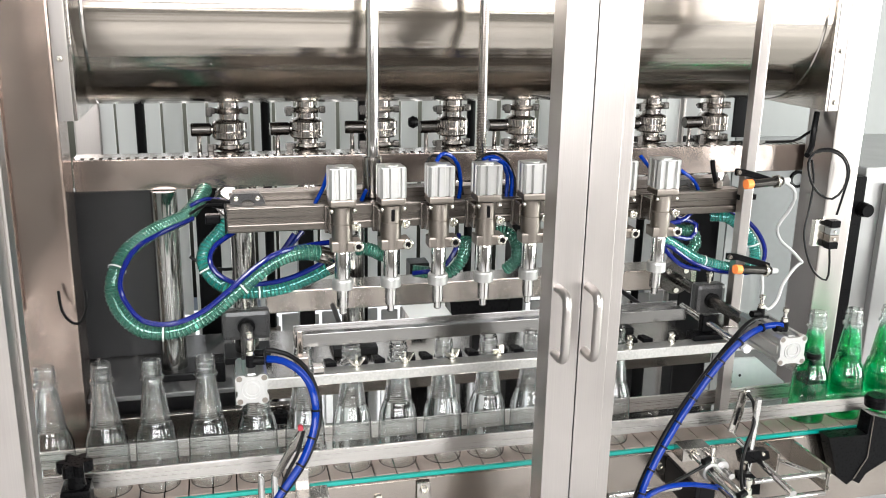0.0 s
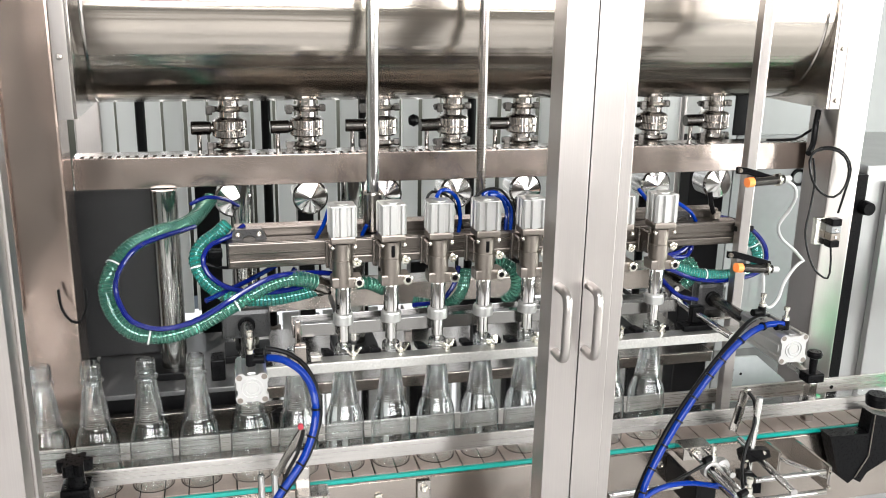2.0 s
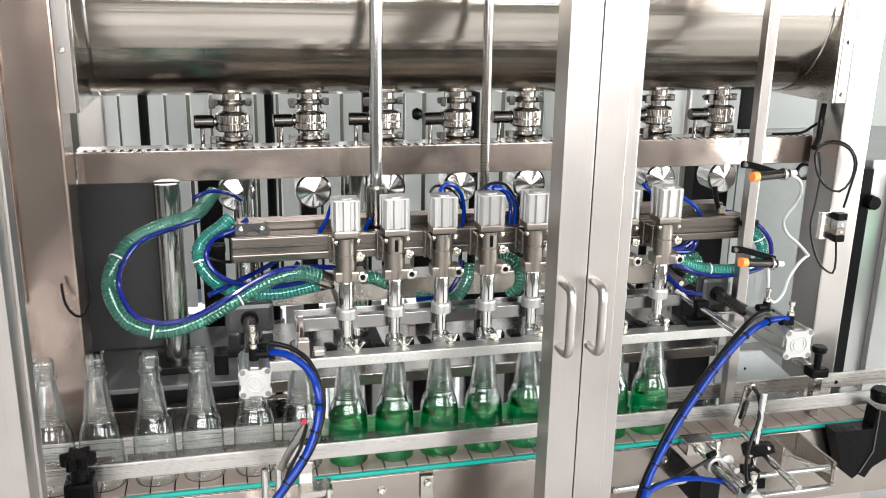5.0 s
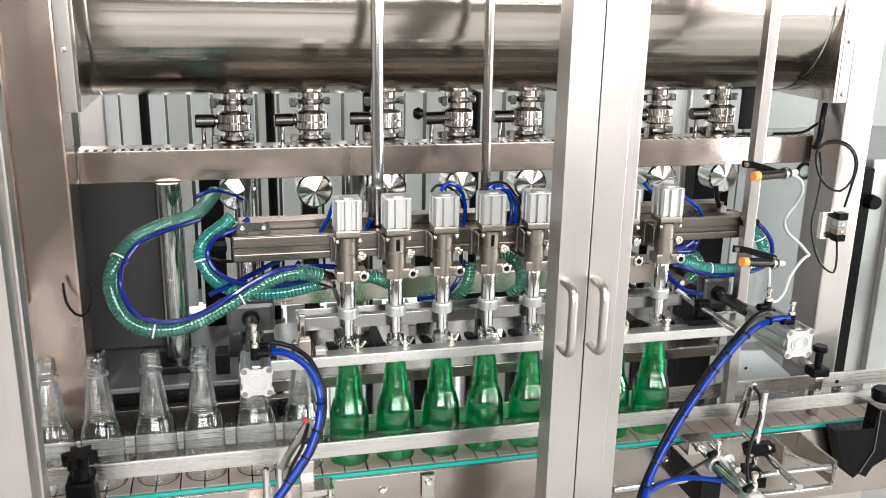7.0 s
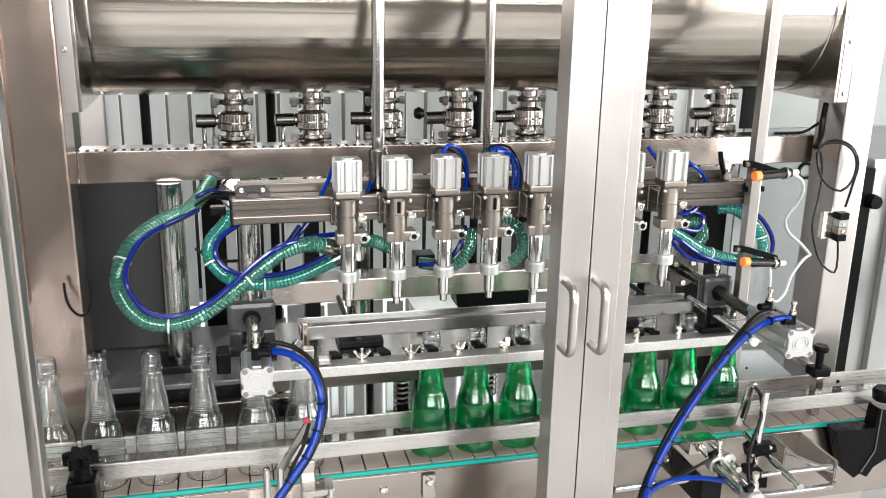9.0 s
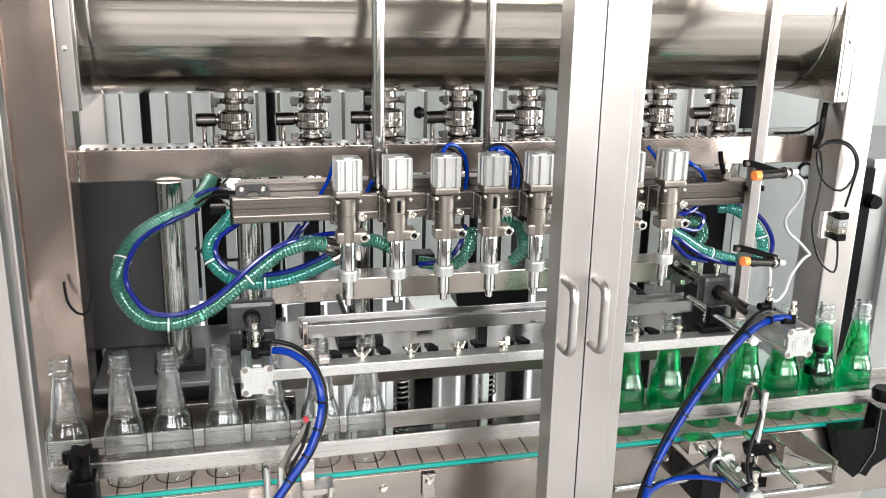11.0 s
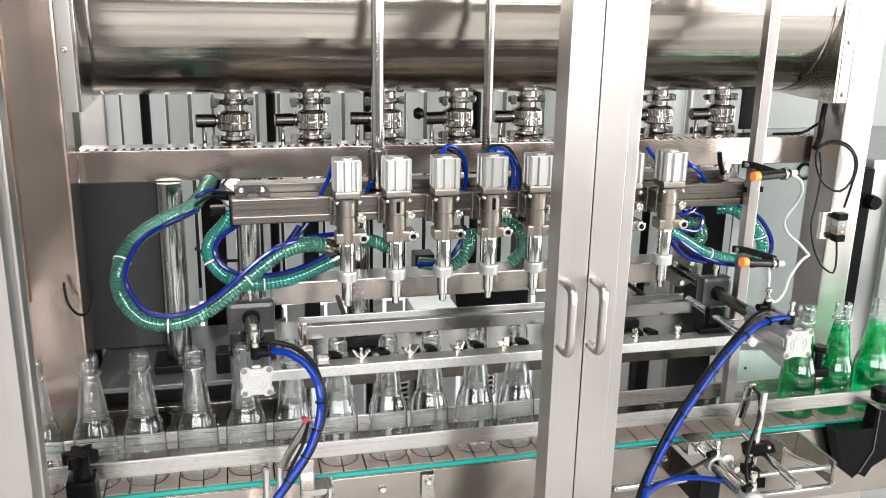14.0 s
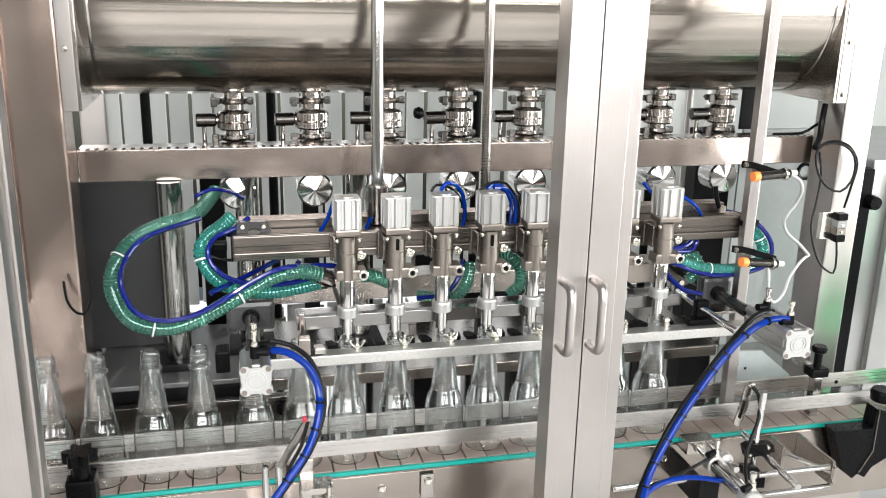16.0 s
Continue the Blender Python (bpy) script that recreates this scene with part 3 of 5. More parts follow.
s = Shape().tube([(0.131, 0.13, 1.385), (0.1325, 0.13, 1.45), (0.131, 0.13, 1.62), (0.129, 0.13, 2.0)], 0.0078, 14)
cd = part("spiral_conduit", s, FITTING, carriage, "ribbed metal spiral conduit")
s = Shape()
for i in range(110):
    s.lathe([(0.0076, 0), (0.0092, 0.0012), (0.0092, 0.0028), (0.0076, 0.004)], (0.1325 - 0.0035 * (i / 110), 0.13, 1.4 + 0.0054 * i), seg=14, close=False)
tagged(part("conduit_ribs", s, FITTING, cd), kind="stuff")
for pts in ([(0.034, 0.050, 1.425), (0.042, 0.052, 1.436), (0.058, 0.060, 1.434), (0.076, 0.072, 1.415), (0.085, 0.085, 1.382), (0.086, 0.100, 1.349)], [(0.128, 0.062, 1.424), (0.15, 0.075, 1.418), (0.168, 0.09, 1.392), (0.171, 0.1, 1.352)], [(0.116, 0.060, 1.425), (0.132, 0.070, 1.429), (0.160, 0.080, 1.414), (0.180, 0.100, 1.385), (0.180, 0.100, 1.351)],
            [(-0.138, 0.080, 1.407), (-0.146, 0.090, 1.378), (-0.158, 0.100, 1.352)], [(0.413, 0.090, 1.419), (0.424, 0.080, 1.403), (0.450, 0.100, 1.378)], [(0.479, 0.070, 1.397), (0.514, 0.080, 1.375), (0.548, 0.110, 1.342)], [(-0.073, 0.100, 1.371), (-0.078, 0.105, 1.358), (-0.083, 0.110, 1.341)]):
    part("air_line", Shape().tube(pts, 0.0034, 10), BLUE, carriage, "blue plastic air line")
for pts in ([(0.020, 0.060, 1.421), (0.029, 0.060, 1.433), (0.055, 0.070, 1.425), (0.078, 0.090, 1.400), (0.094, 0.100, 1.358)], [(0.100, 0.060, 1.419), (0.119, 0.060, 1.433), (0.155, 0.080, 1.427), (0.185, 0.100, 1.385), (0.186, 0.100, 1.346)], [(-0.359, 0.150, 1.329), (-0.335, 0.140, 1.345), (-0.308, 0.120, 1.350)]):
    part("signal_cable", Shape().tube(pts, 0.0024, 8), RUBBER, carriage, "thin black cable")
lev = part("clamp_lever", Shape().tube([(0.561, 0.100, 1.406), (0.565, 0.100, 1.385), (0.580, 0.110, 1.360)], 0.0045, 10), BLACK, carriage, "black ratchet clamp lever")
part("lever_hub", Shape().lathe([(0.006, 0), (0.009, 0.001), (0.009, 0.012)], (0.583, 0.110, 1.353), "z", 14), DULL, lev)

# ---- rear lifting gear ----
t = thing("lift_frame", "fixed stainless cross beam with chrome guide columns", "machine frame")
part("cross_beam", Shape().box(-0.236, 0.64, 0.25, 0.31, 1.11, 1.153, 0.002), DARKSTEEL, t)
for x, y in ((-0.272, 0.36), (-0.06, 0.36), (0.5, 0.36), (-0.408, 0.3)):
    part("guide_column", Shape().lathe([(0.0235, 0.9845), (0.0235, 1.392 if x > -0.4 else 1.339)], (x, y, 0), seg=28), GUIDE, t, "polished chrome guide column")
    part("column_socket", Shape().box(x - 0.045, x + 0.045, y - 0.04, y + 0.04, 0.9845, 1.0, 0.003), DARK, t)

t = thing("gearbox_cover", "black painted sheet metal cover beside the guide column", "cover")
part("top", Shape().box(-0.555, -0.3, 0.215, 0.5, 0.974, 0.984, 0.002), DECKGREY, t)
# set-back dark sheet draws the shade below the plate's edge
part("front", Shape().box(-0.56, -0.3, 0.265, 0.27, 0.8602, 0.9735), DARK, t)
part("upright", Shape().box(-0.66, -0.42, 0.4, 0.44, 0.985, 1.32, 0.004), GREYPLATE, t, "grey painted upright sheet")
# dark sheet added to hide the bright curtain beside the post
part("gap_blocker", Shape().box(-0.66, -0.561, 0.4, 0.44, 0.8602, 0.9845, 0.002), DARK, t)
part("side_block", Shape().box(-0.34, -0.315, 0.16, 0.2, 1.02, 1.06, 0.003), BLACK, t)

t = thing("deck_plate", "grey steel deck plate carrying the guide columns", "machine deck", (0, 0.2, 0))
part("plate", Shape().box(-0.299, 0.66, 0, 0.29, 0.974, 0.984, 0.0015), STEEL, t)
part("front_lip", Shape().box(-0.299, 0.66, -0.0045, -0.0005, 0.962, 0.984, 0.001), DARKSTEEL, t)
for x in (-0.27, 0.63):
    part("rear_leg", Shape().box(x - 0.015, x + 0.015, 0.25, 0.28, 0.8602, 0.9735, 0.002), DARK, t)
for x in (-0.158, -0.12, -0.09, -0.01, 0.19, 0.36):
    part("support_post", Shape().box(x - 0.007, x + 0.007, 0.08, 0.094, 0.8602, 0.9735, 0.002), WHITE, t, "pale square support post")

t = thing("machine_bed", "stainless steel machine bed under the filling line", "machine base")
part("bed_plate", Shape().box(-0.645, 1.02, 0.13, 1.01, 0.852, 0.86, 0.002), BED, t)
part("cabinet", Shape().box(-0.645, 1.02, 0.14, 1.01, 0.1, 0.852, 0.003), STEEL, t)
for x in (-0.6, 0.96):
    for y in (0.2, 0.95):
        part("foot", Shape().lathe([(0.04, 0), (0.04, 0.015), (0.015, 0.02), (0.015, 0.1)], (x, y, 0), seg=16), DULL, t)

# ---- centring bar with neck guides, in its place towards the operator ----
bar = thing("centring_bar", "grey steel angle bar with black neck guides and wing nuts", "guide bar")
part("front_flange", Shape().box(-0.3, 0.622, -0.036, -0.032, 1.088, 1.1055, 0.0015), BARSTEEL, bar)
part("top_flange", Shape().box(-0.16, 0.622, -0.0315, -0.006, 1.1015, 1.105, 0.001), BARSTEEL, bar)
part("rear_strip", Shape().box(-0.16, 0.6, -0.0055, -0.002, 1.099, 1.1035, 0.0008), DARKSTEEL, bar)
s = Shape()
for i in range(46):
    x = 0.21 + i * 0.0088
    s.lathe([(0.0005, -0.0006), (0.0024, -0.0003), (0.003, 0.0006)], (x, -0.0357, 1.1035 - 0.002 * (i % 3 == 0)), "y", 8)
tagged(part("hammered_edge", s, BARSTEEL, bar, "row of small hammer marks along the edge"), kind="stuff")
for i, x in enumerate([-0.122 + 0.0797 * k for k in range(8)]):
    for sgn in (-1, 1):
        part("neck_guide", column([(x + sgn * 0.0165, -0.0015), (x + sgn * 0.034, -0.0015), (x + sgn * 0.036, 0.02), (x + sgn * 0.024, 0.02)], 1.1025, 1.1095), BLACK, bar, "black plastic neck guide block")
    xw = x + 0.014
    part("wing_nut", Shape().lathe([(0.0075, 1.105), (0.0075, 1.1068), (0.0058, 1.1069), (0.0055, 1.113), (0.004, 1.115)], (xw, -0.012, 0), seg=14).rod((xw, -0.012, 1.105), (xw, -0.012, 1.123), 0.0026, 8)
         .box(-0.0015, 0.0015, -0.005, 0.005, 0, 0.014, 0.001, pose(xw + 0.0045, -0.012, 1.109, 0, 38, 24 * i))
         .box(-0.0015, 0.0015, -0.005, 0.005, 0, 0.014, 0.001, pose(xw - 0.0045, -0.012, 1.109, 0, -38, 24 * i)), BRASS, bar)
part("side_block", Shape().box(-0.205, -0.186, -0.03, -0.012, 1.1056, 1.135, 0.002), DARKSTEEL, bar)
part("end_stub", Shape().box(-0.179, -0.162, -0.03, -0.01, 1.1056, 1.117, 0.002), STEEL, bar)
part("rod", Shape().rod((0.517, 0.08, 1.136), (0.517, -0.131, 1.136), 0.0062, 16), CHROME, bar, "polished steel rod")
part("rod_tip", Shape().rod((0.517, -0.1312, 1.136), (0.517, -0.139, 1.136), 0.0068, 16), WHITE, bar)
part("clamp", Shape().box(0.507, 0.533, -0.014, 0.004, 1.1175, 1.149, 0.004), BLACK, bar, "black plastic rod clamp")
part("clamp_base", Shape().box(0.488, 0.548, -0.022, 0.008, 1.1056, 1.117, 0.003), BLACK, bar)
part("side_plate", Shape().box(0.545, 0.63, 0.02, 0.085, 1.108, 1.113, 0.001), STEEL, bar)

tray = thing("drip_tray", "narrow stainless drip tray under the filling nozzles", "tray")
part("tray_floor", Shape().box(-0.2, 0.49, 0.0225, 0.0575, 1.148, 1.15), TRAYSTEEL, tray)
part("front_wall", Shape().box(-0.203, 0.493, 0.02, 0.022, 1.131, 1.1535, 0.0008), TRAYSTEEL, tray)
part("back_wall", Shape().box(-0.203, 0.493, 0.058, 0.06, 1.131, 1.1555, 0.0008), TRAYSTEEL, tray)
for x in (-0.203, 0.4905):
    part("end_wall", Shape().box(x, x + 0.0025, 0.0222, 0.0578, 1.131, 1.147), DARKSTEEL, tray)
part("handle_block", Shape().box(-0.2, -0.191, 0.012, 0.0195, 1.118, 1.163, 0.002), DARKSTEEL, tray)
for x in (-0.12, 0.44):
    part("slide_rod", Shape().rod((x, 0.0602, 1.137), (x, 0.2, 1.137), 0.0045, 12), DARK, tray)

# ---- stopper cylinders at the two ends ----
def lobed(w, boss=0.0085, inset=0.0032):
    """A square outline with round bosses at its corners and drawn-in sides."""
    out = []
    for q in range(4):
        mid = math.pi / 4 + q * math.pi / 2
        cx, cz = (w - boss) * (1 if math.cos(mid) > 0 else -1), (w - boss) * (1 if math.sin(mid) > 0 else -1)
        for k in range(9):
            a = mid + radians(-85 + 170 * k / 8)
            out.append((cx + boss * math.cos(a), cz + boss * math.sin(a)))
        a = mid + math.pi / 4
        for k in (-0.42, 0.42):
            out.append(((w - inset) * math.cos(a) - k * w * math.sin(a), (w - inset) * math.sin(a) + k * w * math.cos(a)))
    return out


def stopper(label, x, z, y_face, length, y_back, hoses, plate=(0.03, 0.03), flange=True, side=1, w=0.023):
    t = thing("stopper_cylinder", label, "air cylinder", (x, 0, z))
    b = part("barrel", column(groove_outline(2 * w - 0.003, 0.003), 0, length).moved(pose(0, y_face + length, 0, 90)), ALU, t)
    f = part("end_cover", Shape().prism(lobed(w), y_face - 0.008, y_face), ALU, t, "silver lobed end cover with raised rings")
    for r0, d in ((0.0155, 0.0016), (0.0108, 0.0016)):
        part("ring", Shape().lathe([(r0 - 0.0022, 0.001), (r0 - 0.0018, -d), (r0 - 0.0004, -d), (r0, 0.001)], (0, y_face - 0.008, 0), "y", 32, False), ALU, f)
    for sx in (-1, 1):
        for sz in (-1, 1):
            part("corner_screw", Shape().lathe([(0.0042, -0.0004), (0.0042, 0.003)], (sx * (w - 0.0058), y_face - 0.008, sz * (w - 0.0058)), "y", 12), DULL, f)
    part("shaft", Shape().rod((0, y_face + length, 0), (0, y_back, 0), 0.011, 20), GUNMETAL, t, "dark polished shaft")
    part("holder", Shape().box(-plate[0], plate[0], 0.1, 0.128, -plate[1], plate[1], 0.008), GREYPLATE, t, "dark grey plastic shaft holder")
    part("holder_screw", Shape().lathe([(0.004, 0.03), (0.004, 0.042), (0.006, 0.043), (0.006, 0.05)], (0, 0.114, plate[1] - 0.03), seg=12), BRASS, t)
    part("bush", Shape().lathe([(0.011, 0.094), (0.0145, 0.0945), (0.0145, 0.0998)], (0, 0, 0), "y", 24), BLACK, t)
    fl = None if not flange else part("flange", Shape().lathe([(0.034, y_back - 0.012), (0.034, y_back)], (0, 0, 0), "y", 28), GUNMETAL, t, "round grey flange")
    for a in (40, 140, 270) if flange else ():
        part("flange_bolt", Shape().lathe([(0.0055, y_back - 0.016), (0.0055, y_back - 0.011)], (0.025 * math.cos(radians(a)), 0, 0.025 * math.sin(radians(a))), "y", 12), BRASS, fl)
    for y in hoses:
        e = part("elbow", Shape().lathe([(0.007, 0.022), (0.007, 0.036), (0.0065, 0.04)], (0, y, 0), seg=14).rod((0, y, 0.03), (side * 0.02, y - 0.004, 0.031), 0.0062, 12), BLACK, t, "black push-in elbow fitting")
        part("needle_screw", Shape().lathe([(0.0055, 0.04), (0.0055, 0.046), (0.003, 0.047), (0.003, 0.056), (0.0048, 0.057), (0.0048, 0.063)], (0, y, 0), seg=12), BRASS, e, "nickel flow-control screw")
    return t


stopper("silver air cylinder stopping bottles at the infeed", -0.277, 1.145, -0.15, 0.06, 0.2, (-0.125, -0.098), (0.04, 0.026), False)
stopper("silver air cylinder stopping bottles at the outfeed", 0.588, 1.136, -0.15, 0.115, 0.25, (-0.128, -0.06), side=-1, w=0.0256)


def tubing(label, pts, r, mat, ties=(), name="air_hose"):
    ob = thing(name, label, "hose")
    part("tube", Shape().tube(pts, r, 12), mat, ob)
    fine = resample(pts, 0.01)
    for k in ties:
        i = int(k * (len(fine) - 2))
        d = (fine[i + 1] - fine[i]).normalized()
        part("cable_tie", Shape().tube([fine[i] - d * 0.0015, fine[i] + d * 0.0015], r + 0.002, 14, spline=False), BLACK, ob)
    return ob


tubing("bright blue air hose curving down from the infeed cylinder", [(-0.252, -0.100, 1.166), (-0.230, -0.110, 1.165), (-0.203, -0.130, 1.150), (-0.190, -0.150, 1.123), (-0.191, -0.160, 1.083), (-0.210, -0.180, 1.041), (-0.241, -0.200, 1.006), (-0.274, -0.220, 0.973)], 0.0055, BLUE, (0.42, 0.56, 0.7, 0.86))
tubing("black air hose curving beside the blue one", [(-0.255, -0.100, 1.181), (-0.225, -0.100, 1.172), (-0.198, -0.120, 1.155), (-0.183, -0.140, 1.117), (-0.184, -0.150, 1.077), (-0.204, -0.170, 1.035), (-0.232, -0.180, 0.998), (-0.266, -0.200, 0.964)], 0.0038, RUBBER)
tubing("bright blue air hose hanging from the outfeed cylinder", [(0.583, -0.130, 1.170), (0.554, -0.130, 1.171), (0.508, -0.140, 1.157), (0.457, -0.150, 1.114), (0.404, -0.160, 1.049), (0.360, -0.170, 0.983), (0.331, -0.180, 0.931), (0.316, -0.190, 0.878)], 0.0054, BLUE, (0.1, 0.2, 0.3, 0.4, 0.5, 0.6, 0.72, 0.82, 0.92))
tubing("black air hose tied along the blue one", [(0.603, -0.060, 1.156), (0.556, -0.080, 1.159), (0.492, -0.120, 1.136), (0.436, -0.140, 1.087), (0.380, -0.155, 1.019), (0.344, -0.165, 0.957), (0.323, -0.170, 0.906), (0.309, -0.180, 0.862)], 0.0045, RUBBER)
tubing("blue air hose to the lower cylinder", [(0.327, -0.170, 0.874), (0.344, -0.160, 0.895), (0.388, -0.150, 0.905), (0.446, -0.140, 0.897), (0.523, -0.140, 0.876)], 0.0045, BLUE)
tubing("black air hose to the lower cylinder", [(0.319, -0.170, 0.875), (0.346, -0.155, 0.899), (0.404, -0.140, 0.905), (0.489, -0.100, 0.908)], 0.003, RUBBER)

# ---- conveyor ----
t = thing("conveyor", "stainless steel flat-top chain conveyor with teal wear strips", "conveyor")
part("front_side_plate", Shape().box(-2.8, 3.3, -0.012, -0.004, 0.74, 0.89, 0.002), DARKSTEEL, t)
part("back_side_plate", Shape().box(-2.8, 3.3, 0.0866, 0.0946, 0.74, 0.89, 0.002), STEEL, t)
part("wear_strip", Shape().box(-2.8, 3.3, -0.0105, -0.0042, 0.8918, 0.8985, 0.001), TEAL, t, "teal plastic wear strip")
part("wear_strip", Shape().box(-2.8, 3.3, 0.0838, 0.0926, 0.8902, 0.8985, 0.001), TEAL, t, "teal plastic wear strip")
part("strip_holder", Shape().box(-2.8, 3.3, -0.0112, -0.0015, 0.8902, 0.8916), DARKSTEEL, t)
part("chain_bed", Shape().box(-2.8, 3.3, -0.0035, 0.086, 0.84, 0.85), DARK, t)
bolts(t, [(x, -0.0122, 0.862) for x in (-0.35, -0.073, 0.45, 0.86)], 0.0075)
for x in (-2.3, -1.0, 1.3, 2.8):
    for y in (-0.0, 0.075):
        part("leg", Shape().box(x - 0.02, x + 0.02, y - 0.002, y + 0.018, 0, 0.74, 0.002), STEEL_UP, t)

CHAIN = 0.0381
belt = thing("chain_belt", "brown plastic flat-top chain running along the conveyor", "conveyor belt")
LINK = finish("link", Shape().box(0.0012, CHAIN - 0.0012, -0.0036, 0.0826, 0.8955, 0.9, 0.0008).box(0.004, CHAIN - 0.004, 0.02, 0.062, 0.8845, 0.8954), BELT)
for i in range(-68, 44):
    o = new("link", LINK)
    o.parent = belt
    o.matrix_basis = pose(i * CHAIN, 0, 0)

t = thing("front_guide", "flat stainless guide rail in front of the bottles", "guide rail")
part("rail", Shape().box(-0.9, 1.02, -0.015, -0.011, 0.935, 0.962, 0.001), GUARDSTEEL, t)
part("clear_strip", Shape().box(-0.9, -0.165, -0.0105, -0.008, 0.95, 1.01, 0.0006), ACRYLIC, t, "clear acrylic strip above the rail")
for x in (-0.55, -0.2, 0.005):
    part("rail_bracket", Shape().box(x - 0.012, x + 0.012, -0.02, -0.0152, 0.84 if x == 0.005 else 0.86, 0.885 if x == 0.005 else 0.935, 0.002).box(x - 0.01, x + 0.01, -0.0205, -0.0125, 0.855, 0.872, 0.002), STEEL, t)
part("clear_strip", Shape().box(-0.1645, 1.02, -0.0105, -0.008, 0.95, 0.971, 0.0006), ACRYLIC, t, "low clear acrylic strip above the rail")
bolts(t, [(0.005, -0.021, 0.872)], 0.007)
t = thing("back_guide", "flat stainless guide rail behind the bottles", "guide rail")
part("rail", Shape().box(-0.9, 1.6, 0.093, 0.097, 0.919, 0.95, 0.001), GUARDSTEEL, t)
# black disc draws the dark inside of a screw hole
part("screw_hole", Shape().lathe([(0.0042, -0.0006), (0.0042, 0.0004)], (0.875, 0.093, 0.930), "y", 14), BLACK, t)
for x in (-0.5, 0.05, 0.6, 1.1):
    part("rail_bracket", Shape().box(x - 0.012, x + 0.012, 0.0975, 0.102, 0.86, 0.94, 0.002), STEEL, t)


# ---- bottles ----
V_FULL, V_LOAD = 0.145, 0.08
T_STOP, T_OUT, T_IN, T_DONE = 0.46, 8.03, 10.3, 14.69
SLOTS = [-0.122 + 0.0797 * k for k in range(8)]
BY, BZ = 0.041, 0.9002


def bottle_profile(ribbed=True):
    p = [(0.004, 0.004), (0.022, 0.003), (0.03, 0.0), (0.0335, 0.002), (0.0343, 0.008), (0.0346, 0.02), (0.0343, 0.045), (0.0337, 0.07), (0.0329, 0.084), (0.0317, 0.092), (0.0296, 0.0995), (0.027, 0.1065), (0.0246, 0.1115), (0.0228, 0.1145)]
    for i in range(18):
        z = 0.1165 + i * 0.0037
        r = 0.0128 + 0.0094 * ((0.184 - z) / 0.068) ** 0.85
        p += [(r, z), (r + 0.0016, z + 0.0009), (r + 0.0016, z + 0.0019), (r, z + 0.0028)] if ribbed else [(r, z)]
    p += [(0.0128, 0.184), (0.0128, 0.1875), (0.0182, 0.1892), (0.0188, 0.191), (0.0182, 0.1926), (0.0146, 0.1945), (0.0146, 0.1995), (0.0161, 0.201), (0.0161, 0.203), (0.0147, 0.2045), (0.0147, 0.208), (0.0161, 0.2095), (0.0161, 0.2115), (0.0147, 0.213), (0.0147, 0.2195), (0.014, 0.2205), (0.0134, 0.2207), (0.0134, 0.22)]
    return p


BOTTLE, BORE = bottle_profile(), bottle_profile(False)


def wall_radius(z):
    pts = BORE[2:-6]
    return float(np.interp(z, [q[1] for q in pts], [q[0] for q in pts])) - (0.0009 if z < 0.112 else 0.0005)


WALLS = []


def bottle(label, category="bottle"):
    if WALLS:
        t = copy_thing(WALLS[0], pose(0, BY, BZ))
        return tagged(t, label)
    t = thing("bottle", label, category, (0, BY, BZ), "bottles on the conveyor")
    inner = [(max(r - 0.0018, 0.002), z + (0.0016 if z < 0.004 else 0)) for r, z in BORE[:-1]][::-1]
    wall = Shape().lathe(BOTTLE[:-1] + inner + BOTTLE[:1], seg=48, close=False, crisp=False)
    for v in wall.bm.verts:
        # eight shallow upright panels round the body
        up = min(1.0, max(0.0, (v.co.z - 0.012) / 0.02)) * min(1.0, max(0.0, (0.1 - v.co.z) / 0.02))
        k = 1 - 0.014 * up * (0.5 + 0.5 * math.cos(8 * math.atan2(v.co.y, v.co.x)))
        v.co.x, v.co.y = v.co.x * k, v.co.y * k
    o = part("bottle_wall", wall, PET, t)
    o.visible_shadow = False
    WALLS.append(t)
    return t


SLICES = [(0.004 + i * 0.0115, 0.004 + (i + 1) * 0.0115) for i in range(15)]
LIQ = []
for i, (z0, z1) in enumerate(SLICES):
    n = 4
    prof = [(wall_radius(z0 + (z1 - z0) * k / n), z0 + (z1 - z0) * k / n) for k in range(n + 1)]
    LIQ.append(finish("liquid", Shape().lathe(prof, seg=36, close=False), LIQUID if i < 9 else FOAM))
SURFACE = finish("liquid_surface", Shape().lathe([(0.002, 0.0004), (0.012, 0.0), (0.0285, 0.0)], seg=36, close=True), FILM)
BASE = finish("liquid_base", Shape().lathe([(0.002, 0.005), (0.024, 0.0045), (0.031, 0.004)], seg=36, close=True), FILM)
FULL_Z = SLICES[8][1]


def filled(label):
    """A bottle that leaves the machine filled to the shoulder."""
    t = bottle(label)
    for me in LIQ:
        o = new("liquid", me)
        o.parent = t
        o.visible_shadow = False
    o = new("liquid_surface", SURFACE)
    o.parent = t
    o.matrix_basis = pose(0, 0, FULL_Z)
    new("liquid_base", BASE).parent = t
    return t


CLEAR_LABEL = "empty clear plastic bottle with a ribbed tapering neck"
GREEN_LABEL = "clear plastic bottle filled to the shoulder with green drink"
FILL_LABEL = "clear ribbed bottle being filled with green drink"

# queue: seconds from rest place to rest place; each bottle is (thing, place while the first row is filled)
first_row = [bottle(FILL_LABEL) for k in range(8)]
waiting = [bottle(CLEAR_LABEL) for k in range(16)]
leaving = [filled(GREEN_LABEL) for k in range(4)]
LIQUID_PARTS = []
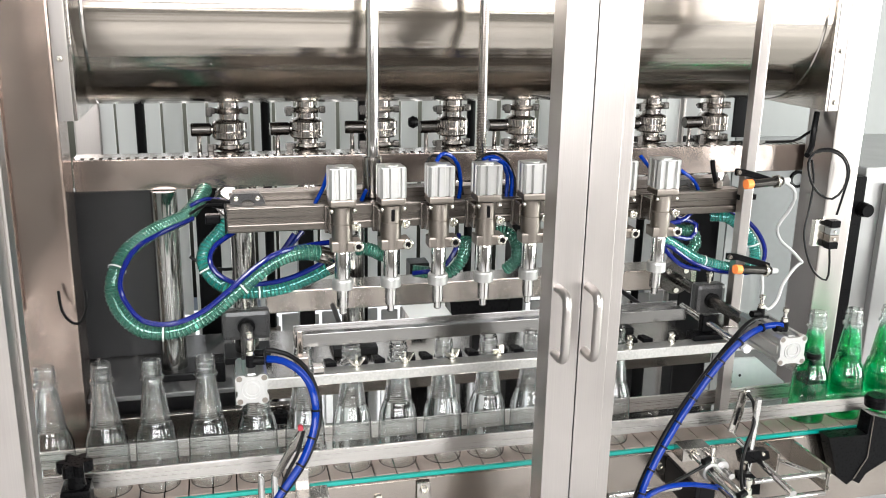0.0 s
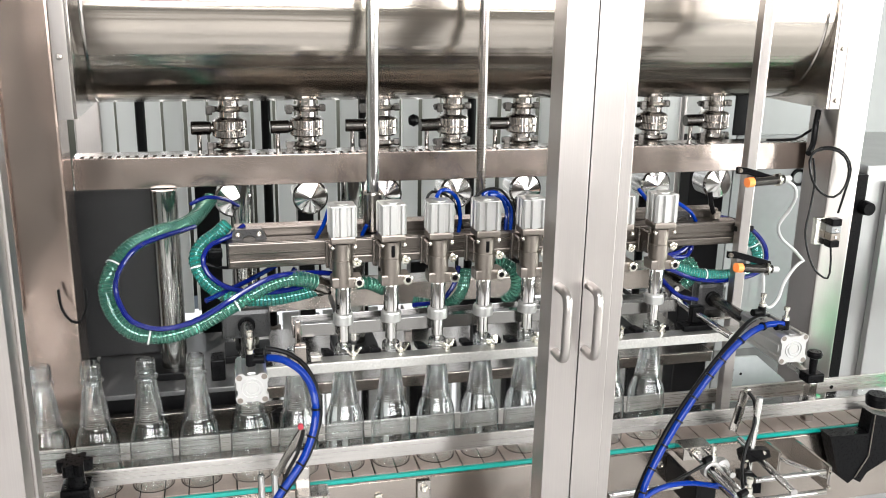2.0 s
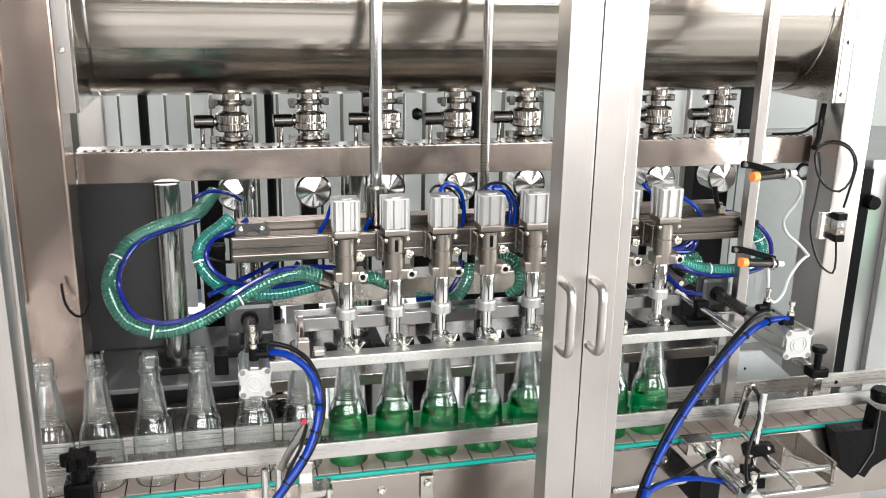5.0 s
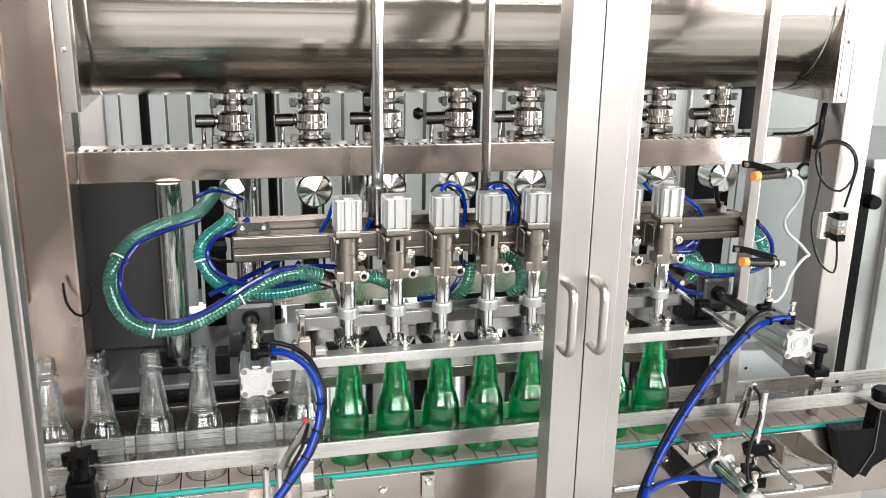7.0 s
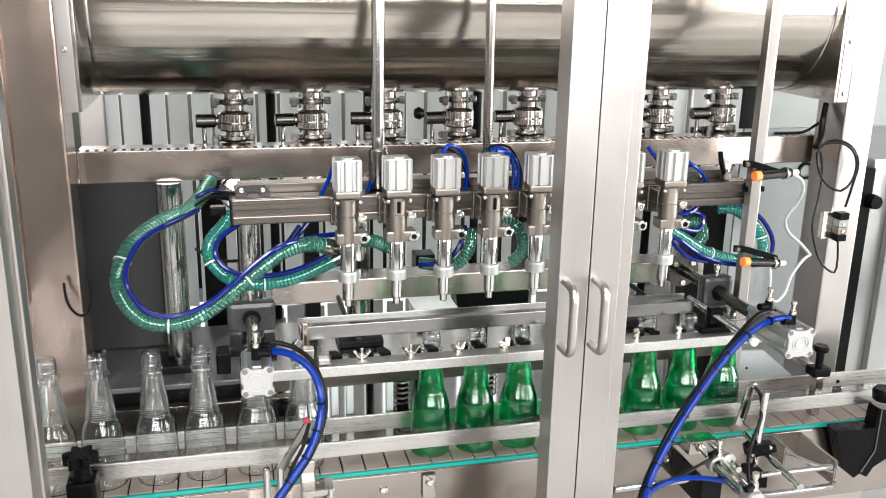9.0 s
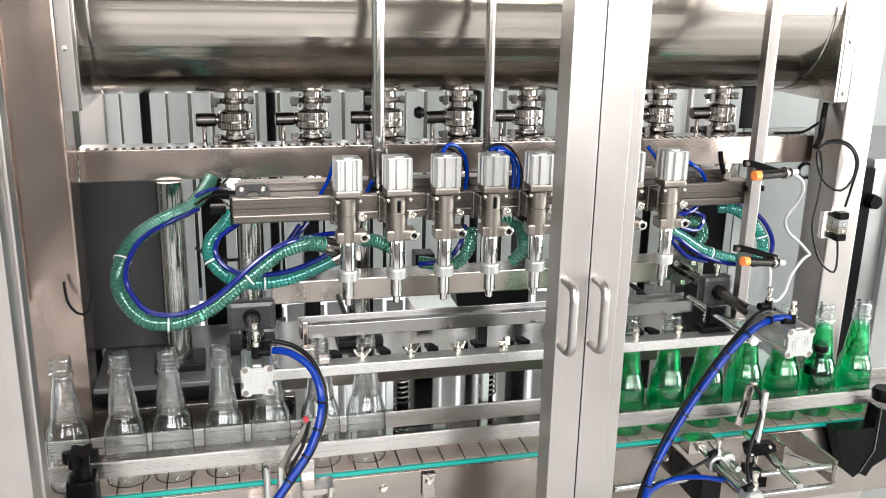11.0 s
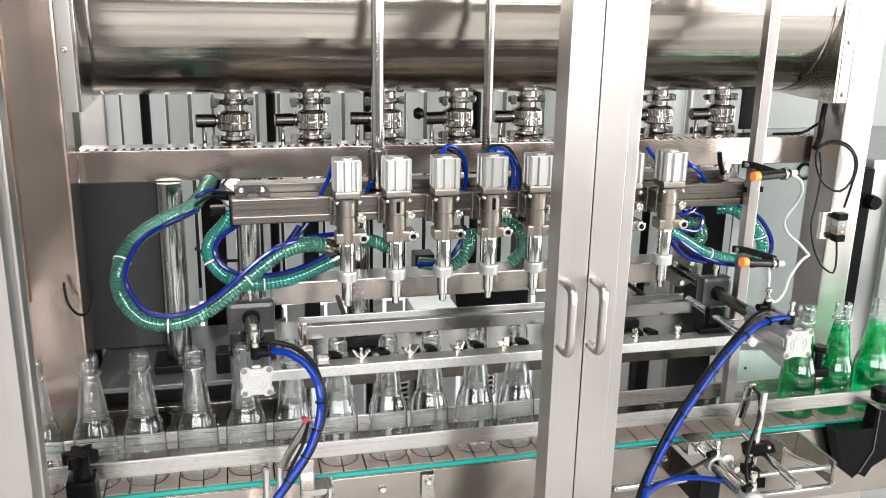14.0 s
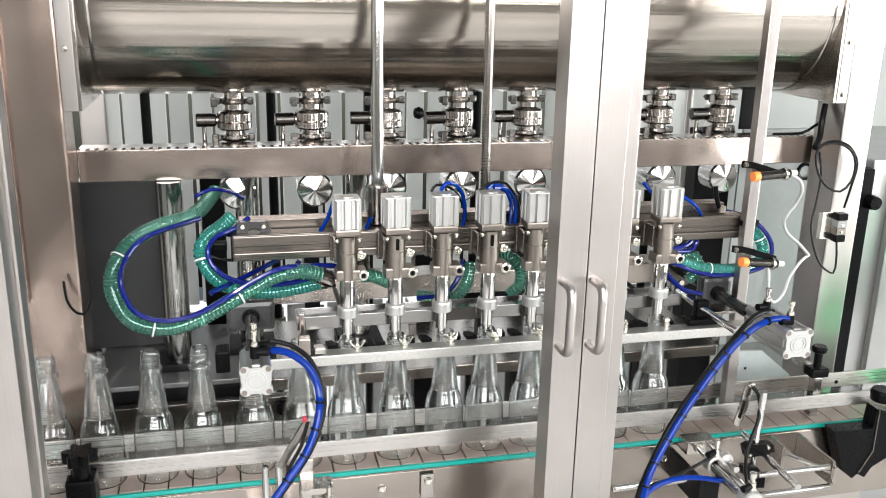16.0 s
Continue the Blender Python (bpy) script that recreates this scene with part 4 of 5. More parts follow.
for b in first_row:
    pieces = []
    for me in LIQ:
        o = new("liquid", me)
        o.parent = b
        o.visible_shadow = False
        pieces.append(o)
    srf = new("liquid_surface", SURFACE)
    srf.parent = b
    bs = new("liquid_base", BASE)
    bs.parent = b
    LIQUID_PARTS.append((pieces, srf, bs))


def glide(points):
    """Straight runs between (seconds, x) points, with short soft ends."""
    rows = []
    for (t0, x0), (t1, x1) in zip(points, points[1:]):
        n = max(1, int((t1 - t0) / 0.5))
        rows += [(t0 + (t1 - t0) * k / n, x0 + (x1 - x0) * k / n) for k in range(n)]
    return rows + [points[-1]]


def level(t, start):
    """Height of the liquid: it froths up into the neck and leaves a green film there; the level itself stays at the shoulder."""
    return float(np.interp(t, [start, start + 0.25, 3.5, 4.6, 6.3, 6.9, 16.0], [0.0, 0.012, 0.048, 0.07, 0.15, 0.1765, 0.1765]))


def motions():
    back = V_FULL * T_STOP
    # belt
    walk(belt, [(t, pose(x, 0, 0)) for t, x in glide([(0, 0), (T_STOP, back), (T_OUT, back + V_LOAD * (T_OUT - T_STOP)), (16.0, back + V_LOAD * (T_OUT - T_STOP) + V_FULL * (16 - T_OUT))])])
    # bottles
    for k, b in enumerate(first_row):
        x = SLOTS[k]
        walk(b, [(t, pose(p, BY, BZ)) for t, p in glide([(0, x - back), (T_STOP, x), (T_OUT, x), (16.0, x + V_FULL * (16 - T_OUT))])])
    for k, b in enumerate(waiting):
        x = SLOTS[7] - 0.0797 * k - V_FULL * (T_DONE - T_IN) + (0, 0.002, -0.001, 0.003, 0.001, 0.008, 0.002, -0.003)[k % 8]
        walk(b, [(t, pose(p, BY, BZ)) for t, p in glide([(0, x - back), (T_STOP, x), (T_IN, x), (13.0, x + V_FULL * (13.0 - T_IN)), (14.0, x + V_FULL * (14.0 - T_IN) + (0.008 if k > 6 else 0)), (14.5, x + V_FULL * (14.5 - T_IN) - 0.004), (T_DONE, x + V_FULL * (T_DONE - T_IN)), (16.0, x + V_FULL * (T_DONE - T_IN))])])
    for k, b in enumerate(leaving):
        x = 0.783 + 0.08 * k
        walk(b, [(t, pose(p, BY, BZ)) for t, p in glide([(0, x), (16.0, x + V_FULL * 16)])])
    # liquid: slices rest under the bottle and ride up with the level until each has reached its place
    times = [0, 1.9, 2.0, 2.1, 2.25, 2.5, 2.75, 3.0, 3.25, 3.5, 3.75, 4.0, 4.25, 4.5, 4.75, 5.0, 5.25, 5.5, 5.75, 6.0, 6.25, 6.5, 6.75, 7.0, 7.2, 7.45, 7.7, 7.95, 8.2, 16.0]
    for pieces, srf, bs in LIQUID_PARTS:
        for (z0, z1), o in zip(SLICES, pieces):
            walk(o, [(t, pose(0, 0, min(0.0, level(t, 2.0) - z1) if t > 2.0 else -z1 - 0.006)) for t in times])
        walk(srf, [(t, pose(0, 0, min(level(t, 2.0), FULL_Z) if t > 2.0 else -0.01)) for t in times])
        walk(bs, [(t, pose(0, 0, 0.0 if t > 2.2 else -0.02)) for t in times])
    # nozzles
    down = -0.0625
    walk(carriage, [(t, pose(0, 0, z)) for t, z in [(0, 0), (1.2, 0), (1.3, -0.008), (1.5, down * 0.5), (1.75, down * 0.95), (1.9, down), (7.1, down), (7.25, down * 0.93), (7.5, down * 0.46), (7.8, down * 0.05), (7.95, 0), (15.45, 0), (15.6, down * 0.14), (15.8, down * 0.72), (15.97, down), (16.0, down)]])
    shift = [(0, 0), (1.1, 0), (1.2, 0.007), (1.35, 0.034), (1.45, 0.04), (7.6, 0.04), (7.7, 0.034), (7.85, 0.006), (7.95, 0), (15.3, 0), (15.4, 0.008), (15.55, 0.031), (15.7, 0.04), (16.0, 0.04)]
    walk(tray, [(t, pose(0, y, 0)) for t, y in shift])
    walk(bar, [(t, pose(0, y, 0)) for t, y in shift])
    for ob, at, turn in HINGED:
        c = Vector(at)
        sw = lambda a, c=c: Matrix.Translation(c) @ pose(0, 0, 0, 0, a, 0) @ Matrix.Translation(-c)
        walk(ob, [(t, sw(turn * s)) for t, s in [(0, 0), (1.2, 0), (1.5, 0.5), (1.9, 1), (7.1, 1), (7.5, 0.46), (7.95, 0), (15.45, 0), (15.6, 0.14), (15.8, 0.72), (15.97, 1), (16.0, 1)]])


HINGED = []


# ---- product hoses ----
def wire_hose(label, pts, r=0.0115, tint=None, ties=(), blue=None, clampend=True):
    ob = thing("product_hose", label, "hose")
    part("hose_wall", Shape().tube(pts, r, 14), tint or HOSE, ob)
    tagged(part("helix", Shape().tube(coil(pts, r, 0.0064), 0.0011, 5, spline=False), HELIX, ob, "wire helix of the hose"), kind="stuff")
    fine = resample(pts, 0.008)
    for k in ties:
        i = int(k * (len(fine) - 2))
        d = (fine[i + 1] - fine[i]).normalized()
        part("cable_tie", Shape().tube([fine[i] - d * 0.0013, fine[i] + d * 0.0013], r + 0.0018, 18, spline=False, hole=True), TIE, ob, "white nylon cable tie")
    if clampend:
        d = (fine[3] - fine[0]).normalized()
        part("hose_clamp", Shape().tube([fine[0] - d * 0.004, fine[0] + d * 0.02], r + 0.0015, 16, spline=False), FITTING, ob, "stainless hose clamp")
    for p in blue or ():
        part("air_line", Shape().tube(p, 0.0043, 10), NAVY, ob, "blue air line tied to the hose")
    return ob


h1 = wire_hose("clear green hose with wire helix hanging in a loop", [(-0.141, 0.070, 1.269), (-0.165, 0.062, 1.278), (-0.193, 0.055, 1.281), (-0.225, 0.050, 1.273), (-0.261, 0.040, 1.251), (-0.297, 0.030, 1.225), (-0.342, 0.030, 1.190), (-0.386, 0.030, 1.171), (-0.432, 0.030, 1.174), (-0.462, 0.040, 1.197), (-0.476, 0.050, 1.227), (-0.473, 0.070, 1.257), (-0.455, 0.100, 1.285), (-0.418, 0.150, 1.302), (-0.366, 0.220, 1.312), (-0.335, 0.300, 1.339)],
               0.0125, None, (0.22, 0.42, 0.62), [[(-0.129, 0.090, 1.287), (-0.168, 0.075, 1.288), (-0.225, 0.035, 1.288), (-0.266, 0.022, 1.266), (-0.301, 0.012, 1.239), (-0.345, 0.012, 1.205), (-0.392, 0.012, 1.189), (-0.432, 0.012, 1.197), (-0.452, 0.020, 1.218), (-0.463, 0.030, 1.242), (-0.461, 0.060, 1.264), (-0.442, 0.090, 1.291), (-0.409, 0.140, 1.300), (-0.357, 0.210, 1.307)]])
h2 = wire_hose("teal wire-reinforced hose looping behind the nozzles", [(-0.121, 0.100, 1.247), (-0.167, 0.100, 1.226), (-0.219, 0.095, 1.210), (-0.279, 0.090, 1.209), (-0.316, 0.090, 1.225), (-0.339, 0.100, 1.255), (-0.335, 0.115, 1.279), (-0.314, 0.130, 1.298), (-0.299, 0.140, 1.316)],
               0.0115, TEALHOSE, (0.45, 0.75), [[(-0.130, 0.090, 1.262), (-0.182, 0.080, 1.239), (-0.233, 0.075, 1.227), (-0.287, 0.070, 1.230), (-0.320, 0.070, 1.249), (-0.330, 0.080, 1.270), (-0.320, 0.100, 1.288), (-0.292, 0.115, 1.303), (-0.273, 0.130, 1.321)], [(-0.176, 0.140, 1.295), (-0.206, 0.130, 1.264), (-0.240, 0.120, 1.239), (-0.278, 0.090, 1.221), (-0.315, 0.060, 1.205)]])
HINGED += [(h1, (-0.451, 0.100, 1.284), 10.2), (h2, (-0.328, 0.140, 1.316), 12.5)]
h3 = wire_hose("green wire-reinforced hose looping beside the sensor bar", [(0.604, 0.160, 1.285), (0.634, 0.150, 1.284), (0.681, 0.150, 1.251), (0.698, 0.140, 1.213), (0.674, 0.120, 1.190), (0.615, 0.100, 1.199), (0.548, 0.090, 1.220), (0.503, 0.085, 1.246), (0.464, 0.080, 1.270)],
               0.0105, TEALHOSE, (0.3, 0.75), [[(0.583, 0.150, 1.310), (0.638, 0.140, 1.297), (0.684, 0.130, 1.265), (0.705, 0.120, 1.222), (0.685, 0.110, 1.187), (0.610, 0.090, 1.193), (0.537, 0.080, 1.216), (0.480, 0.075, 1.253), (0.459, 0.080, 1.263)], [(0.510, 0.120, 1.298), (0.541, 0.100, 1.286), (0.526, 0.090, 1.263), (0.486, 0.080, 1.272)]], False)
HINGED += [(h3, (0.710, 0.130, 1.221), -11.0)]
for pts in ([(-0.093, 0.080, 1.275), (-0.072, 0.085, 1.273), (-0.042, 0.100, 1.255)], [(0.022, 0.160, 1.207), (0.075, 0.130, 1.209), (0.100, 0.120, 1.237), (0.110, 0.130, 1.275)], [(0.154, 0.150, 1.265), (0.180, 0.140, 1.280), (0.201, 0.130, 1.264), (0.205, 0.130, 1.229), (0.188, 0.140, 1.206)], [(0.507, 0.120, 1.272), (0.544, 0.120, 1.267), (0.549, 0.110, 1.245), (0.530, 0.110, 1.224)]):
    hp = part("short_hose", Shape().tube(pts, 0.0105, 12), HOSE, carriage, "short green clear hose")
    tagged(part("helix", Shape().tube(coil(pts, 0.0105, 0.0062), 0.0013, 5, spline=False), HELIX, hp), kind="stuff")
for pts in ([(0.016, 0.140, 1.209), (0.062, 0.120, 1.222), (0.087, 0.120, 1.253), (0.096, 0.130, 1.281)], [(0.231, 0.120, 1.278), (0.228, 0.120, 1.236), (0.221, 0.140, 1.188)], [(0.455, 0.070, 1.261), (0.503, 0.080, 1.218), (0.550, 0.090, 1.202)], [(0.467, 0.080, 1.294), (0.511, 0.090, 1.300), (0.542, 0.110, 1.321)], [(-0.191, 0.130, 1.293), (-0.215, 0.130, 1.260), (-0.249, 0.120, 1.230)]):
    part("air_line", Shape().tube(pts, 0.0045, 10), NAVY, carriage, "dark blue air line")
part("square_tube", Shape().box(0.605, 0.64, 0.07, 0.08, 1.336, 1.346, 0.001), BLACK, carriage)
part("tube_mount", Shape().box(0.6205, 0.63, 0.0805, 0.1, 1.332, 1.35, 0.001), BLACK, carriage)
part("elbow", Shape().tube([(-0.321, 0.140, 1.349), (-0.308, 0.130, 1.349), (-0.292, 0.125, 1.347)], 0.008, 12), BLACK, carriage, "black push-in fitting")
part("terminal", Shape().box(-0.335, -0.31, 0.13, 0.15, 1.315, 1.33, 0.003), BLACK, carriage)

# metering cups under the cross rail
cup0 = thing("metering_cup", "round spun stainless cup under the cross rail", "cup", (VX[0], 0.34, 1.305), "metering cups")
part("cup_face", Shape().lathe([(0.002, -0.006), (0.03, 0.0), (0.034, 0.004), (0.034, 0.05), (0.03, 0.055)], axis="y", seg=36), CHROME, cup0)
part("strap", Shape().box(-0.012, 0.012, 0.02, 0.032, 0.034, 0.038), STEEL, cup0)
for x in VX[1:]:
    copy_thing(cup0, pose(x, 0.34, 1.305))

# ---- back of the machine ----
t = thing("strip_curtain", "white plastic strip curtain closing the back of the machine", "curtain", (0, 0.97, 0))
STRIP = finish("strip", Shape().box(0, 0.046, -0.008, 0.0, 0.87, 2.1, 0.003), CURTAIN)
for i in range(30):
    o = new("strip", STRIP)
    o.parent = t
    o.matrix_basis = pose(-0.6 + i * 0.054, (0, -0.012)[i % 2], 0, 0, 0, (5, -6, 3, -4)[i % 4])
part("curtain_rail", Shape().box(-0.62, 1.0, -0.025, 0.02, 2.1, 2.13, 0.002), STEEL, t)
for x in (-0.48, -0.2, 0.03, 0.3, 0.52, 0.78):
    t = thing("rear_rod", "dark upright rod at the back of the machine", "rod", (x, 0.8, 0.86), "rear rods")
    part("rod", Shape().lathe([(0.011, 0), (0.011, 0.62)], seg=14), DARK, t)
    part("nut", Shape().lathe([(0.02, 0), (0.02, 0.018), (0.016, 0.02)], seg=6), DULL, t)
for x, y, w, z1 in ((-0.34, 0.62, 0.05, 1.33), (-0.13, 0.6, 0.035, 1.33), (0.12, 0.55, 0.045, 1.1), (0.37, 0.6, 0.035, 1.33), (0.79, 0.5, 0.09, 1.38)):
    t = thing("rear_upright", "dark steel upright behind the lifting gear", "upright", (x, y, 0.86), "rear uprights")
    part("bar", Shape().box(-w / 2, w / 2, 0, 0.05, 0.006, z1 - 0.86, 0.003), DARK, t)
    part("base", Shape().box(-w / 2 - 0.015, w / 2 + 0.015, -0.015, 0.065, 0, 0.006, 0.001), DULL, t)
for x in (-0.15, 0.02, 0.2, 0.42):
    t = thing("spring_post", "short black post with coil spring", "spring", (x, 0.3, 0.86), "spring posts")
    part("post", Shape().lathe([(0.012, 0), (0.012, 0.06), (0.02, 0.062), (0.02, 0.08), (0.01, 0.082), (0.01, 0.104)], seg=16), BLACK, t)
    part("spring", Shape().tube(coil([(0, 0, 0.005), (0, 0, 0.03), (0, 0, 0.06)], 0.017, 0.011), 0.0022, 6, spline=False), DULL, t)
t = thing("bed_apron", "steel apron darkened under the infeed plate", "steel apron", (0, 0.225, 0.8602))
# face in the darker steel, for the shade below the plate
part("face", Shape().box(-0.56, -0.2, 0, 0.006, 0, 0.075, 0.001), DARKSTEEL, t)
part("top_lip", Shape().box(-0.56, -0.2, 0.0065, 0.0195, 0.069, 0.0748, 0.001), STEEL, t)
for x in (-0.44, -0.22):
    part("knob", Shape().lathe([(0.006, -0.05), (0.006, -0.02), (0.016, -0.014), (0.018, 0.0), (0.012, 0.004)], (x, -0.025, 0.07), seg=14), BLACK, t)
    part("knob_stem", Shape().rod((x, -0.025, 0.066), (x, -0.0005, 0.066), 0.005, 10), BLACK, t)
t = thing("motor_block", "flat black cover under the fixed cross beam", "cover", (0, 0.262, 0))
part("body", Shape().prism([(0.117, 0.262, 1.109)[::2], (0.123, 0.262, 1.114)[::2], (0.230, 0.262, 1.111)[::2], (0.239, 0.262, 1.103)[::2], (0.238, 0.262, 1.080)[::2], (0.229, 0.262, 1.072)[::2], (0.131, 0.262, 1.074)[::2], (0.120, 0.262, 1.081)[::2]], 0, 0.05), BLACK, t)
part("leg", Shape().box(0.17, 0.19, 0.02, 0.04, 0.9845, 1.078), DARK, t)
t = thing("sheet_partition", "grey painted sheet metal partition", "partition", (0, 0.47, 0))
part("sheet", Shape().box(0.836, 1.03, 0, 0.006, 0.86, 1.385, 0.001), GREYPAINT, t)
part("upper_sheet", Shape().box(0.822, 0.886, -0.004, 0.002, 1.386, 1.6, 0.001), DARK, t, "narrow dark steel upper plate")
part("grommet", Shape().lathe([(0.014, -0.004), (0.02, -0.006), (0.022, 0.001)], ((1.007, 0.470, 1.284)[0], 0.0, (1.007, 0.470, 1.284)[2]), "y", 20, False), BLACK, t, "black rubber grommet")

# cabinet beyond the outfeed
t = thing("control_cabinet", "light grey sheet steel cabinet beyond the outfeed", "cabinet", (1.182, 0.5, 0))
part("body", Shape().box(0.036, 0.9, 0, 0.5, 0.08, 1.3, 0.004), CABINET, t)
part("corner_strip", Shape().box(-0.028, 0.0355, -0.01, 0.08, 0.08, 1.28, 0.003), BLACK, t, "black rubber corner strip")
part("door", Shape().box(0.09, 0.86, -0.02, -0.001, 0.12, 1.26, 0.003), CABINET, t)
part("plinth", Shape().box(0.06, 0.89, 0.02, 0.48, 0, 0.08), DARK, t)
part("lamp_cap", Shape().lathe([(0.016, -0.024), (0.018, -0.012), (0.018, 0.0)], (0.03, -0.012, 1.2), "y", 18), BLACK, t)

# ---- sensors ----
t = thing("sensor_post", "square aluminium post carrying two sensors", "post", (0, 0.06, 0))
part("tube", Shape().box(0.606, 0.626, 0, 0.02, 0.86, 2.1, 0.0015), STEEL_UP, t)
part("foot", Shape().box(0.58, 0.65, -0.005, 0.08, 0.852, 0.86, 0.001), DULL, t)


def sensor(label, a, b, bracket):
    t = thing("sensor", label, "sensor")
    a, b = Vector(a), Vector(b)
    d = (b - a).normalized()
    part("cap", Shape().tube([a, a + d * 0.012], 0.0088, 18, spline=False), ORANGE, t, "orange plastic cap")
    part("barrel", Shape().tube([a + d * 0.0121, b], 0.0082, 18, spline=False), GUNMETAL, t)
    part("lock_nut", Shape().tube([b - d * 0.014, b - d * 0.008], 0.0125, 6, spline=False), BRASS, t)
    part("plug", Shape().tube([b, b + d * 0.016], 0.0055, 12, spline=False), GREYCABLE, t)
    x, z = bracket
    part("bracket", Shape().prism([(x - 0.024, z + 0.02), (x - 0.004, z + 0.018), (x + 0.014, z + 0.013), (x + 0.066, z - 0.003), (x + 0.068, z - 0.013), (x + 0.05, z - 0.01), (x - 0.002, z + 0.006), (x - 0.024, z + 0.008)], 0.052, 0.0575), BLACK, t, "black bent bracket")
    bolts(t, [(x - 0.02, 0.051, z + 0.014)], 0.0045, mat=DULL)
    return t


sensor("proximity sensor with orange cap on the sensor post", (0.596, 0.040, 1.372), (0.674, 0.050, 1.374), (0.606, 1.378))
sensor("proximity sensor with orange cap on the sensor post", (0.593, 0.040, 1.215), (0.672, 0.050, 1.205), (0.606, 1.222))


def cable(label, pts, r=0.0026, mat=None):
    t = thing("cable", label, "cable")
    part("cord", Shape().tube(pts, r, 8), mat or RUBBER, t)
    return t


cable("light grey sensor cable hanging in a curve", [(0.681, 0.050, 1.371), (0.706, 0.060, 1.358), (0.720, 0.070, 1.335), (0.722, 0.090, 1.302), (0.712, 0.100, 1.275), (0.735, 0.120, 1.243), (0.781, 0.140, 1.211), (0.827, 0.170, 1.178)], 0.0031, GREYCABLE)
cable("light grey sensor cable hanging below the post", [(0.656, 0.050, 1.203), (0.661, 0.050, 1.175), (0.670, 0.060, 1.142), (0.699, 0.080, 1.117), (0.731, 0.100, 1.126), (0.762, 0.130, 1.149), (0.805, 0.160, 1.170), (0.828, 0.170, 1.178)], 0.003, GREYCABLE)
cable("black cable coiled in a loop on the post", [(0.819, 0.170, 1.354), (0.812, 0.170, 1.382), (0.824, 0.170, 1.401), (0.858, 0.170, 1.404), (0.889, 0.170, 1.390), (0.904, 0.170, 1.363), (0.900, 0.170, 1.327), (0.878, 0.170, 1.307), (0.848, 0.170, 1.317), (0.823, 0.170, 1.345), (0.818, 0.175, 1.378), (0.824, 0.175, 1.400), (0.854, 0.175, 1.408), (0.889, 0.175, 1.396), (0.912, 0.175, 1.362), (0.906, 0.175, 1.316), (0.901, 0.180, 1.271)], 0.0024)
cable("black cable looping under the terminal block", [(0.895, 0.180, 1.201), (0.897, 0.175, 1.163), (0.890, 0.170, 1.136), (0.859, 0.170, 1.155), (0.837, 0.170, 1.192), (0.827, 0.175, 1.238), (0.835, 0.180, 1.283), (0.841, 0.185, 1.339), (0.834, 0.190, 1.384)], 0.0022)
cable("thick black cable loom beside the post", [(0.876, 0.250, 1.470), (0.866, 0.240, 1.437), (0.851, 0.220, 1.406), (0.829, 0.200, 1.391)], 0.006)
cable("black cable under the cross rail", [(0.796, 0.295, 1.403), (0.858, 0.290, 1.405), (0.876, 0.280, 1.419), (0.883, 0.260, 1.434)], 0.003)
cable("thin black cable drooping beside the infeed post", [(-0.578, 0.180, 1.199), (-0.574, 0.170, 1.168), (-0.559, 0.160, 1.149), (-0.546, 0.170, 1.146), (-0.538, 0.190, 1.164), (-0.539, 0.200, 1.191)], 0.0024)
cable("black cable behind the carriage", [(-0.365, 0.200, 1.242), (-0.347, 0.200, 1.229), (-0.319, 0.200, 1.217), (-0.295, 0.210, 1.213)], 0.003)
cable("blue-black air line rising behind the valves", [(-0.360, 0.220, 1.327), (-0.335, 0.220, 1.338), (-0.303, 0.240, 1.330), (-0.279, 0.270, 1.310)], 0.0035, NAVY)

t = thing("terminal_block", "small grey and black terminal block on the outfeed post", "terminal block", (0, 0.18, 0))
bx, bz = 0.885, 1.232
part("rail_piece", Shape().box(bx - 0.025, bx + 0.012, 0.008, 0.02, bz - 0.028, bz + 0.028, 0.001), BRASS, t)
for i, m in enumerate((BLACK, GREYPAINT, DULL, BLACK)):
    part("terminal", Shape().box(bx - 0.002, bx + 0.02, -0.012, 0.0075, bz + 0.03 - 0.015 * (i + 1), bz + 0.029 - 0.015 * i, 0.0015), m, t)
for i in range(2):
    part("screw", Shape().lathe([(0.003, -0.019), (0.003, -0.015)], (bx + 0.008, 0.004, bz + 0.007 - 0.015 * i), "y", 10), BRASS, t)

# ---- holders in front of the conveyor ----
t = thing("guide_clamp", "black plastic star knob on a rail clamp", "clamp knob")
kx, ky, kz = (-0.537, -0.060, 0.997)
part("clamp_body", Shape().box(kx - 0.022, kx + 0.02, ky - 0.02, ky + 0.025, kz - 0.1, kz - 0.028, 0.005), BLACK, t)
part("stem", Shape().lathe([(0.014, -0.03), (0.012, -0.01), (0.016, 0.0)], (kx, ky, kz), seg=18), BLACK, t)
s = Shape()
outline = []
for i in range(48):
    a = 2 * math.pi * i / 48
    r = 0.021 + 0.005 * math.cos(6 * a)
    outline.append((kx + r * math.cos(a), ky + r * math.sin(a)))
part("knob", column(outline, kz - 0.004, kz + 0.013), BLACK, t)
part("bracket", Shape().box(kx - 0.012, kx + 0.012, ky + 0.0255, -0.0125, kz - 0.09, kz - 0.07, 0.002), STEEL, t)

t = thing("photo_sensor", "slotted bracket with a red photo sensor at the infeed", "sensor")
s = Shape().tube([(-0.245, -0.090, 0.967), (-0.224, -0.085, 1.001), (-0.201, -0.080, 1.036)], 0.0075, 4)
part("slotted_arm", s, STEEL, t)
part("lens", Shape().lathe([(0.0045, -0.003), (0.0045, 0.003)], (-0.206, -0.088, 1.044), "y", 14), RED, t, "small red lens")
